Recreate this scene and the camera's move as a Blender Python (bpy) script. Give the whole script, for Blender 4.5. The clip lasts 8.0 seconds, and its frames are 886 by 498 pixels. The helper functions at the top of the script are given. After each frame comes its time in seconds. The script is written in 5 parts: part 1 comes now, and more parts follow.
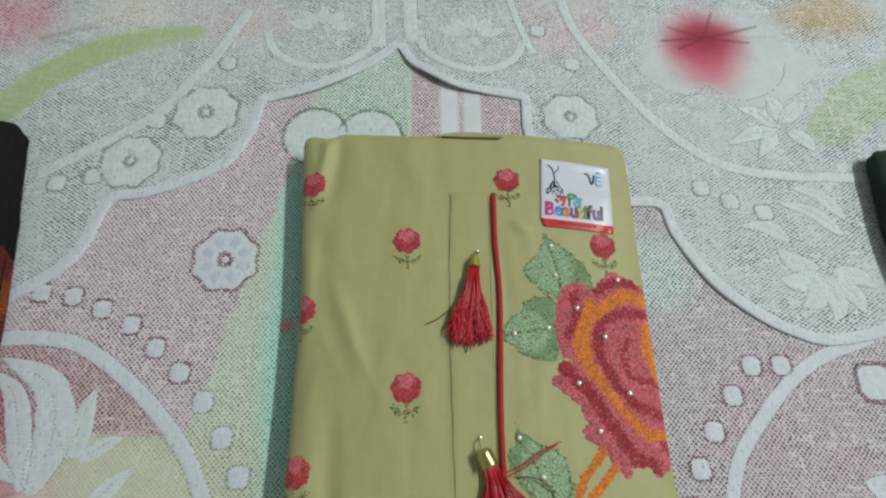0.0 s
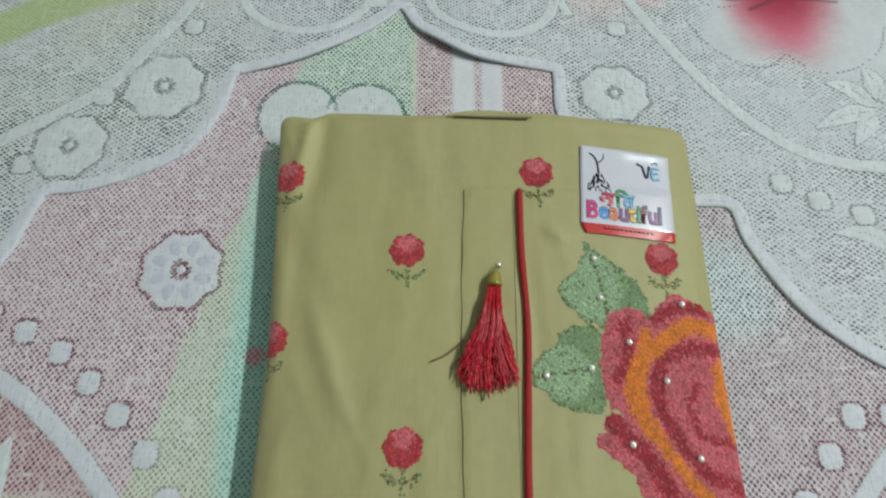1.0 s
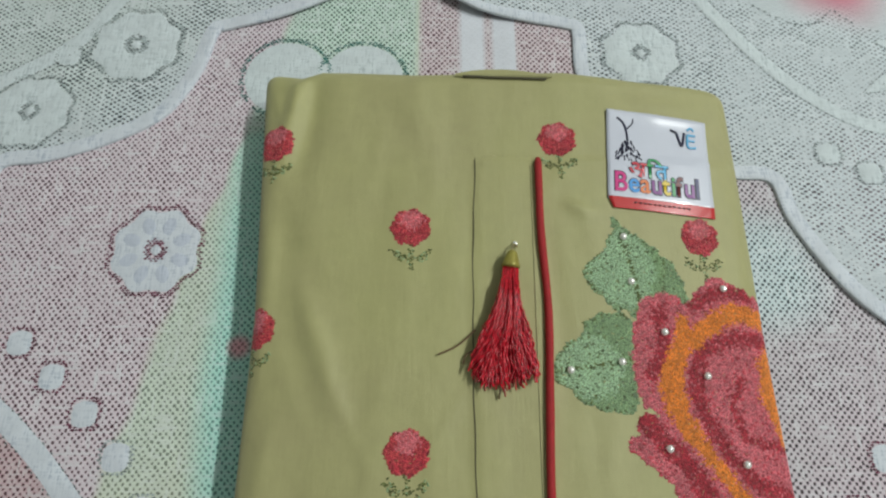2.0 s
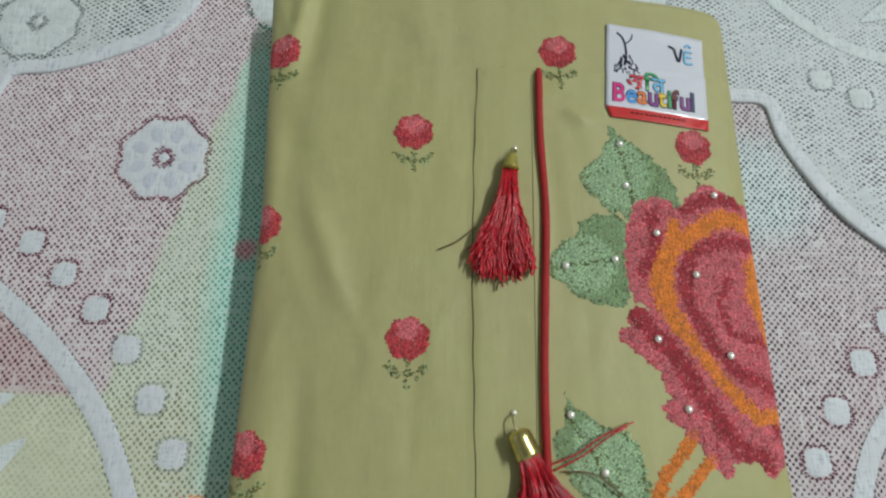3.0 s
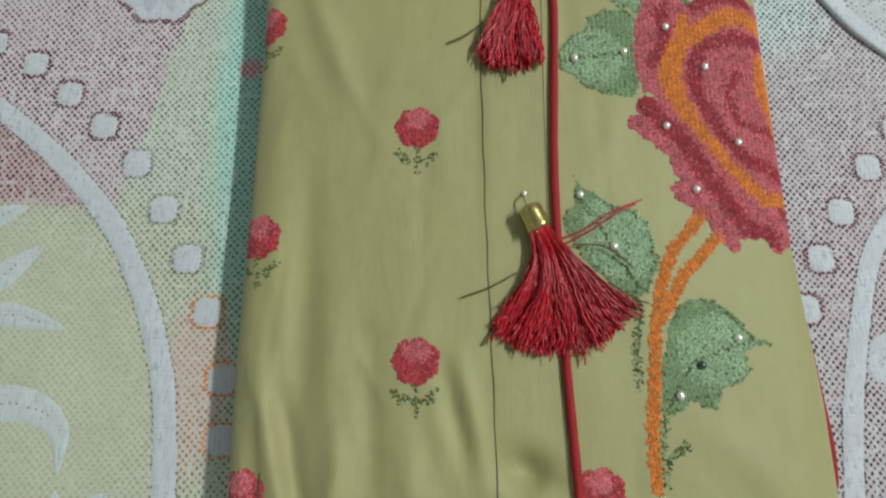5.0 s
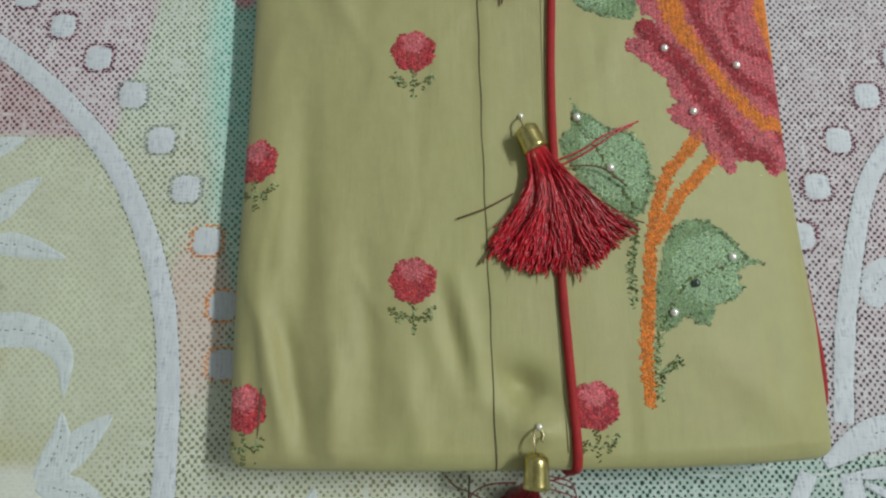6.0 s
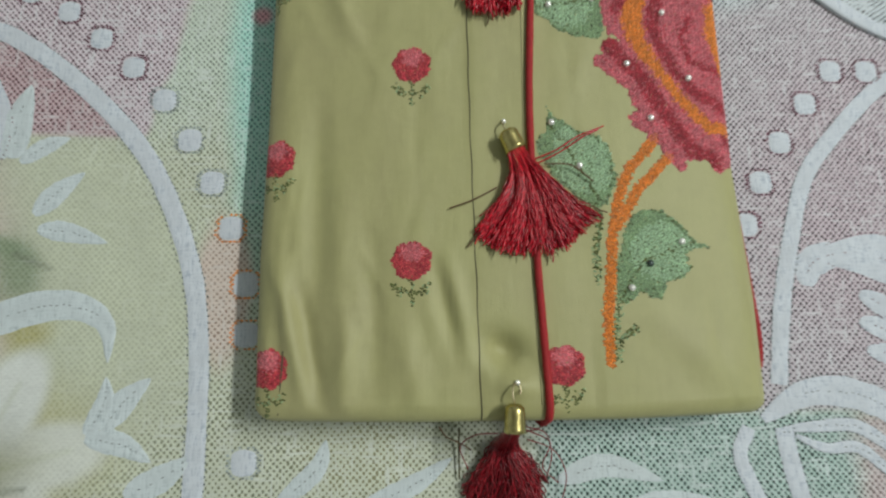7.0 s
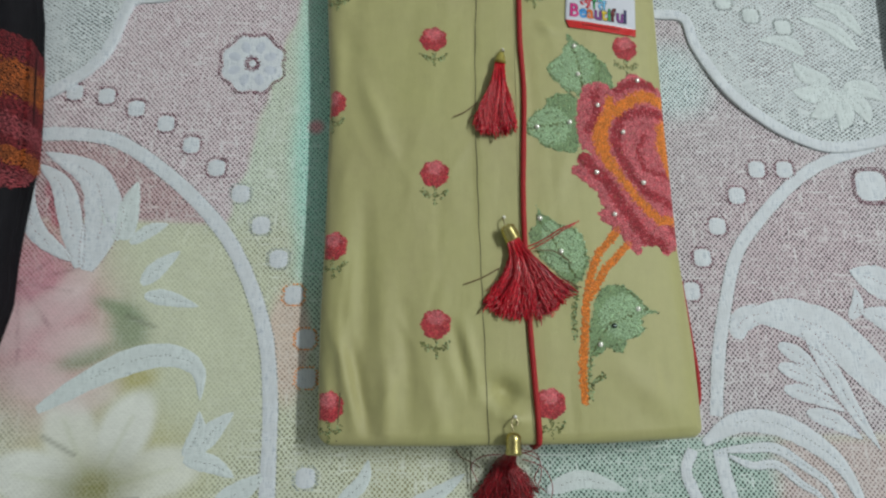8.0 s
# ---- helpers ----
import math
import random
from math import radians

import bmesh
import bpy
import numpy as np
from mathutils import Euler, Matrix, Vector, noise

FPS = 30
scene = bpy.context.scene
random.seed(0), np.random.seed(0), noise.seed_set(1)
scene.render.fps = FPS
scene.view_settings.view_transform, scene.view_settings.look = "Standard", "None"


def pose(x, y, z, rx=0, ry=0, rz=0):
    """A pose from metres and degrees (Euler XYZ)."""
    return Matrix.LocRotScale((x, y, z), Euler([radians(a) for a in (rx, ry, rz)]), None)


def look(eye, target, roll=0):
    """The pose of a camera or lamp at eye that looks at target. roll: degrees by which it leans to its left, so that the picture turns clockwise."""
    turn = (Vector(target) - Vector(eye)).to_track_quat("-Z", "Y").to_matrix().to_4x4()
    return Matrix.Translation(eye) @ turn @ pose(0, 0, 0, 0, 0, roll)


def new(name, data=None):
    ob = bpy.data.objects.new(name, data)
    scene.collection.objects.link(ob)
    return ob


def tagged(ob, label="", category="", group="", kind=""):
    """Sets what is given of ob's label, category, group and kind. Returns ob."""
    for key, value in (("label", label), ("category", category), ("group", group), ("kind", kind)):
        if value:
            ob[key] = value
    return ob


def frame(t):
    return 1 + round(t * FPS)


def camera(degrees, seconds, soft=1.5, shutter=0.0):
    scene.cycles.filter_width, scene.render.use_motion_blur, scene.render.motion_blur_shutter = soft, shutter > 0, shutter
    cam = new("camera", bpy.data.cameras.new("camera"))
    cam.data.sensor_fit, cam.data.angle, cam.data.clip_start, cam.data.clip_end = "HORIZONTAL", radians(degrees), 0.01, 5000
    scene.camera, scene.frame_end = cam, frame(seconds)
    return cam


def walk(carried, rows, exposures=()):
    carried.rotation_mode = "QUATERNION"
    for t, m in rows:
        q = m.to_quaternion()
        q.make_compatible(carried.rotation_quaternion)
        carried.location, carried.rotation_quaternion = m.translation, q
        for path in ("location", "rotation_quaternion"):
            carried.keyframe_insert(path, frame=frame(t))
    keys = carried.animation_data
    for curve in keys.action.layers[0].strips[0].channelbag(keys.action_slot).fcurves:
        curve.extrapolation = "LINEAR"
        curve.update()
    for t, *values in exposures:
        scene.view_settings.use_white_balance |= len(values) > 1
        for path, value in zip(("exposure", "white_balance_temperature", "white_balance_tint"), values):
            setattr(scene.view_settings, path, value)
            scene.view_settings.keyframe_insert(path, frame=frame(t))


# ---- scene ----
cam = camera(77.3, 8.0, soft=2.2, shutter=0.4)
PATH = [
    (0, (0.014, -0.046, 0.4), (0.072, 0.678, -1.464), 3.9),
    (0.5, (0.017, -0.023, 0.351), (0.066, 0.672, -1.524), 3.7),
    (1, (0.018, -0.002, 0.321), (0.028, 0.687, -1.557), 0.9),
    (1.2, (0.018, 0.01, 0.307), (0.031, 0.699, -1.57), 1.2),
    (2.3, (0.012, 0.005, 0.284), (0.033, 0.609, -1.622), 2.0),
    (2.5, (0.013, -0.007, 0.283), (0.045, 0.586, -1.627), 3.2),
    (3, (0.011, -0.031, 0.283), (0.043, 0.533, -1.636), 4.2),
    (3.5, (0.007, -0.051, 0.281), (0.042, 0.489, -1.645), 4.6),
    (4, (0.008, -0.071, 0.276), (0.046, 0.43, -1.66), 5.1),
    (4.5, (0.01, -0.089, 0.273), (0.044, 0.405, -1.665), 3.8),
    (5, (0.007, -0.107, 0.265), (0.043, 0.332, -1.685), 4.6),
    (6.5, (0.009, -0.137, 0.262), (0.042, 0.205, -1.708), 5.0),
    (7, (0.007, -0.143, 0.301), (0.068, 0.203, -1.668), 9.6),
    (7.5, (-0.002, -0.144, 0.355), (0.108, 0.296, -1.593), 13.8),
    (8, (-0.009, -0.127, 0.396), (0.068, 0.278, -1.561), 10.4),
]
walk(cam, [(t, look(eye, target, roll)) for t, eye, target, roll in PATH])

# ---- world and light: an evening room lit by one tube light high on a wall ----
LAMP_WATTS = 52.5
world = bpy.data.worlds.new("room_world")
scene.world = world
world.use_nodes = True
world.node_tree.nodes["Background"].inputs[0].default_value = (0.75, 0.85, 0.9, 1)
world.node_tree.nodes["Background"].inputs[1].default_value = 0.03
lamp_data = bpy.data.lights.new("tube_glow", "AREA")
lamp_data.shape, lamp_data.size, lamp_data.size_y = "RECTANGLE", 0.09, 1.15
lamp_data.energy, lamp_data.color = LAMP_WATTS, (0.96, 1.0, 0.975)
tube_glow = new("tube_glow", lamp_data)
LAMP_AT = Vector((1.72, 0.50, 2.36))
tube_glow.matrix_world = look(LAMP_AT + Vector((-0.05, 0, -0.02)), (0.0, 0.0, 0.0)) @ pose(0, 0, 0, 0, 0, 90 - 18)


# ---- materials ----
def graph(name):
    mat = bpy.data.materials.new(name)
    mat.use_nodes = True
    nt = mat.node_tree
    return mat, nt, nt.nodes["Principled BSDF"]


def math_node(nt, op, a, b=0.0):
    n = nt.nodes.new("ShaderNodeMath")
    n.operation = op
    for i, v in enumerate((a, b)):
        if isinstance(v, (int, float)):
            n.inputs[i].default_value = v
        else:
            nt.links.new(v, n.inputs[i])
    return n.outputs[0]


def noise_node(nt, vec, scale, detail=3.0, rough=0.55):
    n = nt.nodes.new("ShaderNodeTexNoise")
    n.inputs["Scale"].default_value, n.inputs["Detail"].default_value, n.inputs["Roughness"].default_value = scale, detail, rough
    nt.links.new(vec, n.inputs["Vector"])
    return n.outputs["Fac"]


def span(nt, v, a, b, c=0.0, d=1.0):
    n = nt.nodes.new("ShaderNodeMapRange")
    for i, k in zip((1, 2, 3, 4), (a, b, c, d)):
        n.inputs[i].default_value = k
    nt.links.new(v, n.inputs[0])
    return n.outputs[0]


def blend(nt, fac, a, b, mode="MIX"):
    n = nt.nodes.new("ShaderNodeMix")
    n.data_type, n.blend_type = "RGBA", mode
    for sock, v in zip((n.inputs[0], n.inputs[6], n.inputs[7]), (fac, a, b)):
        if isinstance(v, (int, float)):
            sock.default_value = v
        elif isinstance(v, tuple):
            sock.default_value = (*v, 1.0)
        else:
            nt.links.new(v, sock)
    return n.outputs[2]


def bump_node(nt, height, strength, distance):
    n = nt.nodes.new("ShaderNodeBump")
    n.inputs["Strength"].default_value, n.inputs["Distance"].default_value = strength, distance
    nt.links.new(height, n.inputs["Height"])
    return n.outputs[0]


def shade(nt, col, value):
    n = nt.nodes.new("ShaderNodeHueSaturation")
    if isinstance(col, tuple):
        n.inputs["Color"].default_value = (*col, 1)
    else:
        nt.links.new(col, n.inputs["Color"])
    nt.links.new(value, n.inputs["Value"])
    return n.outputs[0]


def plain(name, col, rough=0.6, metal=0.0, vary=0.15, scale=60.0, grain=900.0, bump=0.15, depth=0.0004, island=0.0, sheen=0.0, coat=0.0):
    """Colour with large and fine variation, fine relief, and an optional change from island to island."""
    mat, nt, bsdf = graph(name)
    vec = nt.nodes.new("ShaderNodeTexCoord").outputs["Object"]
    big, fine = noise_node(nt, vec, scale), noise_node(nt, vec, grain, 2.0)
    val = math_node(nt, "ADD", span(nt, big, 0.25, 0.75, 1 - vary, 1 + vary), span(nt, fine, 0.2, 0.8, -vary * 0.5, vary * 0.5))
    if island:
        rnd = nt.nodes.new("ShaderNodeNewGeometry").outputs["Random Per Island"]
        val = math_node(nt, "MULTIPLY", val, span(nt, rnd, 0, 1, 1 - island, 1 + island))
    nt.links.new(shade(nt, col, val), bsdf.inputs["Base Color"])
    nt.links.new(bump_node(nt, fine, bump, depth), bsdf.inputs["Normal"])
    bsdf.inputs["Roughness"].default_value, bsdf.inputs["Metallic"].default_value = rough, metal
    bsdf.inputs["Sheen Weight"].default_value, bsdf.inputs["Coat Weight"].default_value = sheen, coat
    return mat


def woven(name, col, warp, pitch, vary, rough, bump, sheen=0.08, gloss=0.5):
    """Plain woven cloth: crossing threads of the given pitch, slubs and soft tonal drift."""
    mat, nt, bsdf = graph(name)
    vec = nt.nodes.new("ShaderNodeTexCoord").outputs["Object"]
    sep = nt.nodes.new("ShaderNodeSeparateXYZ")
    nt.links.new(vec, sep.inputs[0])
    k = 2 * math.pi / pitch
    sx = math_node(nt, "SINE", math_node(nt, "MULTIPLY", sep.outputs[0], k))
    sy = math_node(nt, "SINE", math_node(nt, "MULTIPLY", sep.outputs[1], k))
    weave = math_node(nt, "MULTIPLY", sx, sy)
    big, mid = noise_node(nt, vec, 14.0, 4.0), noise_node(nt, vec, 130.0, 4.0)
    stretch = nt.nodes.new("ShaderNodeMapping")
    stretch.inputs["Scale"].default_value = (1500, 60, 400)
    nt.links.new(vec, stretch.inputs["Vector"])
    slub = noise_node(nt, stretch.outputs[0], 1.0, 2.0)
    val = math_node(nt, "ADD", span(nt, big, 0.3, 0.7, 1 - vary, 1 + vary), span(nt, mid, 0.3, 0.7, -vary * 0.35, vary * 0.35))
    val = math_node(nt, "ADD", val, span(nt, slub, 0.25, 0.75, -vary * 0.2, vary * 0.2))
    val = math_node(nt, "ADD", val, math_node(nt, "MULTIPLY", weave, 0.03))
    tint = blend(nt, span(nt, big, 0.35, 0.65), col, warp)
    nt.links.new(shade(nt, tint, val), bsdf.inputs["Base Color"])
    h = math_node(nt, "ADD", math_node(nt, "MULTIPLY", weave, 0.4), slub)
    fine = bump_node(nt, h, bump, 0.0003)
    drape = nt.nodes.new("ShaderNodeMapping")
    drape.inputs["Scale"].default_value = (60, 22, 40)
    drape.inputs["Rotation"].default_value = (0, 0, 0.12)
    nt.links.new(vec, drape.inputs["Vector"])
    rumple = nt.nodes.new("ShaderNodeBump")
    rumple.inputs["Strength"].default_value, rumple.inputs["Distance"].default_value = 0.35, 0.0022
    nt.links.new(math_node(nt, "ADD", noise_node(nt, drape.outputs[0], 1.0, 4.0, 0.5), math_node(nt, "MULTIPLY", mid, 0.12)), rumple.inputs["Height"])
    nt.links.new(fine, rumple.inputs["Normal"])
    nt.links.new(rumple.outputs[0], bsdf.inputs["Normal"])
    bsdf.inputs["Roughness"].default_value = rough
    bsdf.inputs["Sheen Weight"].default_value, bsdf.inputs["Sheen Roughness"].default_value = sheen, 0.5
    bsdf.inputs["Specular IOR Level"].default_value = gloss
    return mat


def net(name, px, py, lo, hi, patch=0.1, wander=0.0022):
    """Lace net: printed threads with rows of small staggered holes through which the darker dyed ground shows."""
    mat, nt, bsdf = graph(name)
    vec = nt.nodes.new("ShaderNodeTexCoord").outputs["Object"]
    wob = nt.nodes.new("ShaderNodeTexNoise")
    wob.inputs["Scale"].default_value, wob.inputs["Detail"].default_value = 230.0, 2.0
    nt.links.new(vec, wob.inputs["Vector"])
    off = nt.nodes.new("ShaderNodeVectorMath")
    off.operation = "MULTIPLY_ADD"
    off.inputs[1].default_value = (wander, wander, 0)
    nt.links.new(wob.outputs["Color"], off.inputs[0])
    nt.links.new(vec, off.inputs[2])
    sep = nt.nodes.new("ShaderNodeSeparateXYZ")
    nt.links.new(off.outputs[0], sep.inputs[0])
    sx = math_node(nt, "SINE", math_node(nt, "MULTIPLY", sep.outputs[0], 2 * math.pi / px))
    sy = math_node(nt, "SINE", math_node(nt, "MULTIPLY", sep.outputs[1], 2 * math.pi / py))
    grid = math_node(nt, "MULTIPLY", sx, sy)

    def streak(sx_, sy_):
        m = nt.nodes.new("ShaderNodeMapping")
        m.inputs["Scale"].default_value = (sx_, sy_, 300)
        nt.links.new(vec, m.inputs["Vector"])
        return noise_node(nt, m.outputs[0], 1.0, 2.0)

    slub = math_node(nt, "MAXIMUM", streak(420, 70), streak(70, 420))
    patchy, drift = noise_node(nt, vec, 330.0, 2.0, 0.6), noise_node(nt, vec, 32.0, 4.0, 0.6)
    level = math_node(nt, "ADD", grid, span(nt, patchy, 0.3, 0.7, -0.40, 0.30))
    level = math_node(nt, "ADD", level, span(nt, drift, 0.35, 0.65, -patch, patch * 0.6))
    level = math_node(nt, "SUBTRACT", level, span(nt, slub, 0.58, 0.70, 0.0, 0.6))
    mask = span(nt, level, lo, hi)
    atts = []
    for key in ("thread", "ground", "open"):
        a = nt.nodes.new("ShaderNodeAttribute")
        a.attribute_name = key
        atts.append(a.outputs["Fac" if key == "open" else "Color"])
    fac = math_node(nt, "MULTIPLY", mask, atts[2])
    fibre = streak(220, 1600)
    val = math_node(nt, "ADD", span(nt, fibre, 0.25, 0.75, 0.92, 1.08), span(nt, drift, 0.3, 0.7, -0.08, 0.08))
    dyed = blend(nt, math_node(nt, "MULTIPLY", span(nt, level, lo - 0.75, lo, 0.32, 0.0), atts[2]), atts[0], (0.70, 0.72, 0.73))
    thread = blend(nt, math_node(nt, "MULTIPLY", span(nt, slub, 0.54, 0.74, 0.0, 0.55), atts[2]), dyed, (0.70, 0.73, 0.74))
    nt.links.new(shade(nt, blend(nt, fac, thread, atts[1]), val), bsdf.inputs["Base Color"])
    h = math_node(nt, "SUBTRACT", math_node(nt, "MULTIPLY", fibre, 0.35), fac)
    nt.links.new(bump_node(nt, h, 0.45, 0.0006), bsdf.inputs["Normal"])
    bsdf.inputs["Roughness"].default_value, bsdf.inputs["Sheen Weight"].default_value = 0.8, 0.08
    return mat


def lace(name, col, shadow):
    """Dense lace stitching: short thread strokes both ways, with a few pin holes."""
    mat, nt, bsdf = graph(name)
    vec = nt.nodes.new("ShaderNodeTexCoord").outputs["Object"]

    def streak(sx_, sy_, detail=2.0):
        m = nt.nodes.new("ShaderNodeMapping")
        m.inputs["Scale"].default_value = (sx_, sy_, 300)
        nt.links.new(vec, m.inputs["Vector"])
        return noise_node(nt, m.outputs[0], 1.0, detail)

    upright, level, drift = streak(900, 150), streak(160, 1000), noise_node(nt, vec, 70.0, 3.0)
    stroke = math_node(nt, "ADD", math_node(nt, "MULTIPLY", upright, 0.6), math_node(nt, "MULTIPLY", level, 0.4))
    fac = math_node(nt, "MULTIPLY", span(nt, stroke, 0.50, 0.38), span(nt, drift, 0.35, 0.62, 0.25, 1.0))
    val = span(nt, drift, 0.3, 0.7, 0.93, 1.07)
    nt.links.new(shade(nt, blend(nt, fac, col, shadow), val), bsdf.inputs["Base Color"])
    nt.links.new(bump_node(nt, stroke, 0.6, 0.0006), bsdf.inputs["Normal"])
    bsdf.inputs["Roughness"].default_value, bsdf.inputs["Sheen Weight"].default_value = 0.8, 0.08
    return mat


OLIVE = woven("olive_cotton_silk", (0.40, 0.375, 0.174), (0.362, 0.35, 0.151), 0.0008, 0.09, 0.55, 0.25)
OLIVE_DARK = plain("olive_thread_shadow", (0.10, 0.092, 0.05), 0.8)
NET = net("printed_lace_net", 0.0034, 0.0038, 0.22, 0.34, 0.20, 0.0019)
NET_TOP = net("white_lace_net", 0.0046, 0.0032, 0.34, 0.46, 0.42, 0.0026)
LACE = lace("white_lace_thread", (0.63, 0.665, 0.71), (0.40, 0.45, 0.52))
LACE_SOFT = lace("ivory_lace_thread", (0.62, 0.68, 0.69), (0.42, 0.48, 0.49))
LACE_BLUE = lace("blue_grey_lace_thread", (0.54, 0.58, 0.66), (0.36, 0.41, 0.50))
OUTLINE = plain("wine_outline_thread", (0.13, 0.02, 0.05), 0.7, vary=0.3, grain=1600, island=0.4)
OUTLINE_GREY = plain("grey_outline_thread", (0.12, 0.15, 0.15), 0.7, vary=0.3, grain=1600, island=0.4)
OUTLINE_PALE = plain("pale_outline_thread", (0.27, 0.32, 0.32), 0.7, vary=0.3, grain=1600, island=0.5)
CRIMSON = plain("crimson_satin_thread", (0.45, 0.008, 0.020), 0.27, vary=0.45, scale=700, island=0.5, coat=0.25)
MAROON = plain("maroon_satin_thread", (0.20, 0.004, 0.010), 0.32, vary=0.40, scale=700, island=0.55, coat=0.25)
CORD = plain("crimson_piping", (0.36, 0.012, 0.015), 0.7, vary=0.15, scale=300, grain=2500, bump=0.6)
OLIVE_CAP = plain("olive_gold_cap", (0.36, 0.31, 0.07), 0.35, 0.35, vary=0.2, scale=300)
GOLD = plain("brass_cap", (0.58, 0.49, 0.20), 0.26, 1.0, vary=0.2, scale=300)
STEEL = plain("dull_gold_wire", (0.60, 0.52, 0.33), 0.3, 1.0, vary=0.1)
PEARL = plain("silver_bead", (0.95, 0.93, 0.87), 0.25, 0.5, vary=0.05, coat=0.6)
DULL_BEAD = plain("tarnished_bead", (0.12, 0.15, 0.14), 0.25, 0.8, vary=0.1)
S_PINK = plain("pink_embroidery", (0.64, 0.19, 0.22), 0.5, vary=0.2, scale=150, island=0.32, sheen=0.08)
S_ROSE = plain("coral_embroidery", (0.52, 0.07, 0.075), 0.5, vary=0.2, scale=150, island=0.32, sheen=0.08)
S_RED = plain("crimson_embroidery", (0.42, 0.036, 0.055), 0.5, vary=0.25, scale=150, island=0.4, sheen=0.08)
S_ORANGE = plain("orange_embroidery", (0.76, 0.25, 0.035), 0.5, vary=0.15, scale=150, island=0.35, sheen=0.08)
S_GREEN = plain("sage_embroidery", (0.28, 0.41, 0.22), 0.5, vary=0.15, scale=150, island=0.18, sheen=0.08)
S_MINT = plain("mint_embroidery", (0.45, 0.63, 0.41), 0.5, vary=0.15, scale=150, island=0.16, sheen=0.08)
S_DARK = plain("forest_embroidery", (0.095, 0.125, 0.03), 0.55, vary=0.25, scale=150, island=0.4, sheen=0.1)
# Dark colours of an added under-layer: the shade in the gaps between stitches.
U_GREEN = plain("green_gap_shade", (0.16, 0.235, 0.125), 0.7, vary=0.25, scale=200, island=0.35)
U_RED = plain("maroon_gap_shade", (0.23, 0.018, 0.026), 0.7, vary=0.25, scale=200, island=0.35)
U_ORANGE = plain("rust_gap_shade", (0.55, 0.165, 0.03), 0.7, vary=0.25, scale=200, island=0.35)
# Deeper dress print colours; the shade on the dress is put into them.
D_ORANGE = plain("shaded_orange_print", (0.42, 0.10, 0.015), 0.6, vary=0.25, scale=120, island=0.3)
D_PINK = plain("shaded_pink_print", (0.36, 0.06, 0.075), 0.6, vary=0.25, scale=120, island=0.3)
D_RED = plain("shaded_red_print", (0.22, 0.015, 0.022), 0.6, vary=0.25, scale=120, island=0.3)
BLACK_CLOTH = woven("black_cotton", (0.006, 0.006, 0.008), (0.009, 0.008, 0.011), 0.0009, 0.2, 0.75, 0.3, 0.0, 0.15)
GREEN_CLOTH = woven("dark_green_cotton", (0.025, 0.04, 0.03), (0.035, 0.05, 0.035), 0.0009, 0.2, 0.75, 0.3, 0.0, 0.15)
STICKER = plain("glossy_white_label", (0.64, 0.66, 0.74), 0.22, vary=0.02, bump=0.02, coat=0.8)
STICKER_RED = plain("label_red", (0.55, 0.02, 0.02), 0.25, vary=0.05, bump=0.02, coat=0.6)
PAINT = plain("wall_paint", (0.60, 0.63, 0.62), 0.85, vary=0.04, scale=2, grain=120)
WHITE_PAINT = plain("ceiling_paint", (0.66, 0.67, 0.66), 0.9, vary=0.03, scale=2, grain=120)
FLOOR = plain("cement_floor", (0.34, 0.32, 0.30), 0.5, vary=0.12, scale=3, grain=80)
WOOD = plain("brown_table_wood", (0.16, 0.085, 0.045), 0.45, vary=0.25, scale=9, grain=150)
ENAMEL = plain("white_enamel", (0.8, 0.8, 0.8), 0.35, vary=0.03)
GLOW, _nt, _b = graph("lit_tube")
_b.inputs["Emission Color"].default_value, _b.inputs["Emission Strength"].default_value = (0.93, 1.0, 0.98, 1), 6.0


# ---- mesh tools ----
class Geo:
    """Gathers vertices, faces and material slots of one mesh."""

    def __init__(self):
        self.v, self.f, self.m = [], [], []

    def add(self, verts, faces, slot=0):
        n = len(self.v)
        self.v.extend(tuple(map(float, p)) for p in verts)
        self.f.extend(tuple(int(i) + n for i in f) for f in faces)
        self.m.extend([slot] * len(faces))
        return self

    def mesh(self, name, mats, smooth=True):
        me = bpy.data.meshes.new(name)
        me.from_pydata(self.v, [], self.f)
        for mat in mats if isinstance(mats, (list, tuple)) else [mats]:
            me.materials.append(mat)
        me.polygons.foreach_set("material_index", self.m)
        me.polygons.foreach_set("use_smooth", [smooth] * len(self.f))
        me.update()
        return me


def thing(name, label, category, at=(0, 0, 0), group=""):
    ob = new(name)
    ob.empty_display_size = 0.02
    ob.location = at
    return tagged(ob, label, category, group)


def part(name, geo, mats, parent, label="", smooth=True):
    ob = new(name, geo.mesh(name, mats, smooth))
    ob.parent = parent
    base = Vector((0, 0, 0))
    up = parent
    while up is not None:
        base += up.location
        up = up.parent
    ob.location = -base
    if label:
        ob["label"] = label
    return ob


def smooth_line(pts, n=40, closed=False):
    """Catmull-Rom curve through the control points."""
    p = np.asarray(pts, float)
    k = len(p)
    q = np.vstack([p[-1], p, p[0], p[1]]) if closed else np.vstack([2 * p[0] - p[1], p, 2 * p[-1] - p[-2]])
    segs = k if closed else k - 1
    t = np.linspace(0, segs, n, endpoint=not closed)
    i = np.minimum(t.astype(int), segs - 1)
    u = (t - i)[:, None]
    a, b, c, d = q[i], q[i + 1], q[i + 2], q[i + 3]
    return 0.5 * (2 * b + (c - a) * u + (2 * a - 5 * b + 4 * c - d) * u**2 + (3 * b - a - 3 * c + d) * u**3)


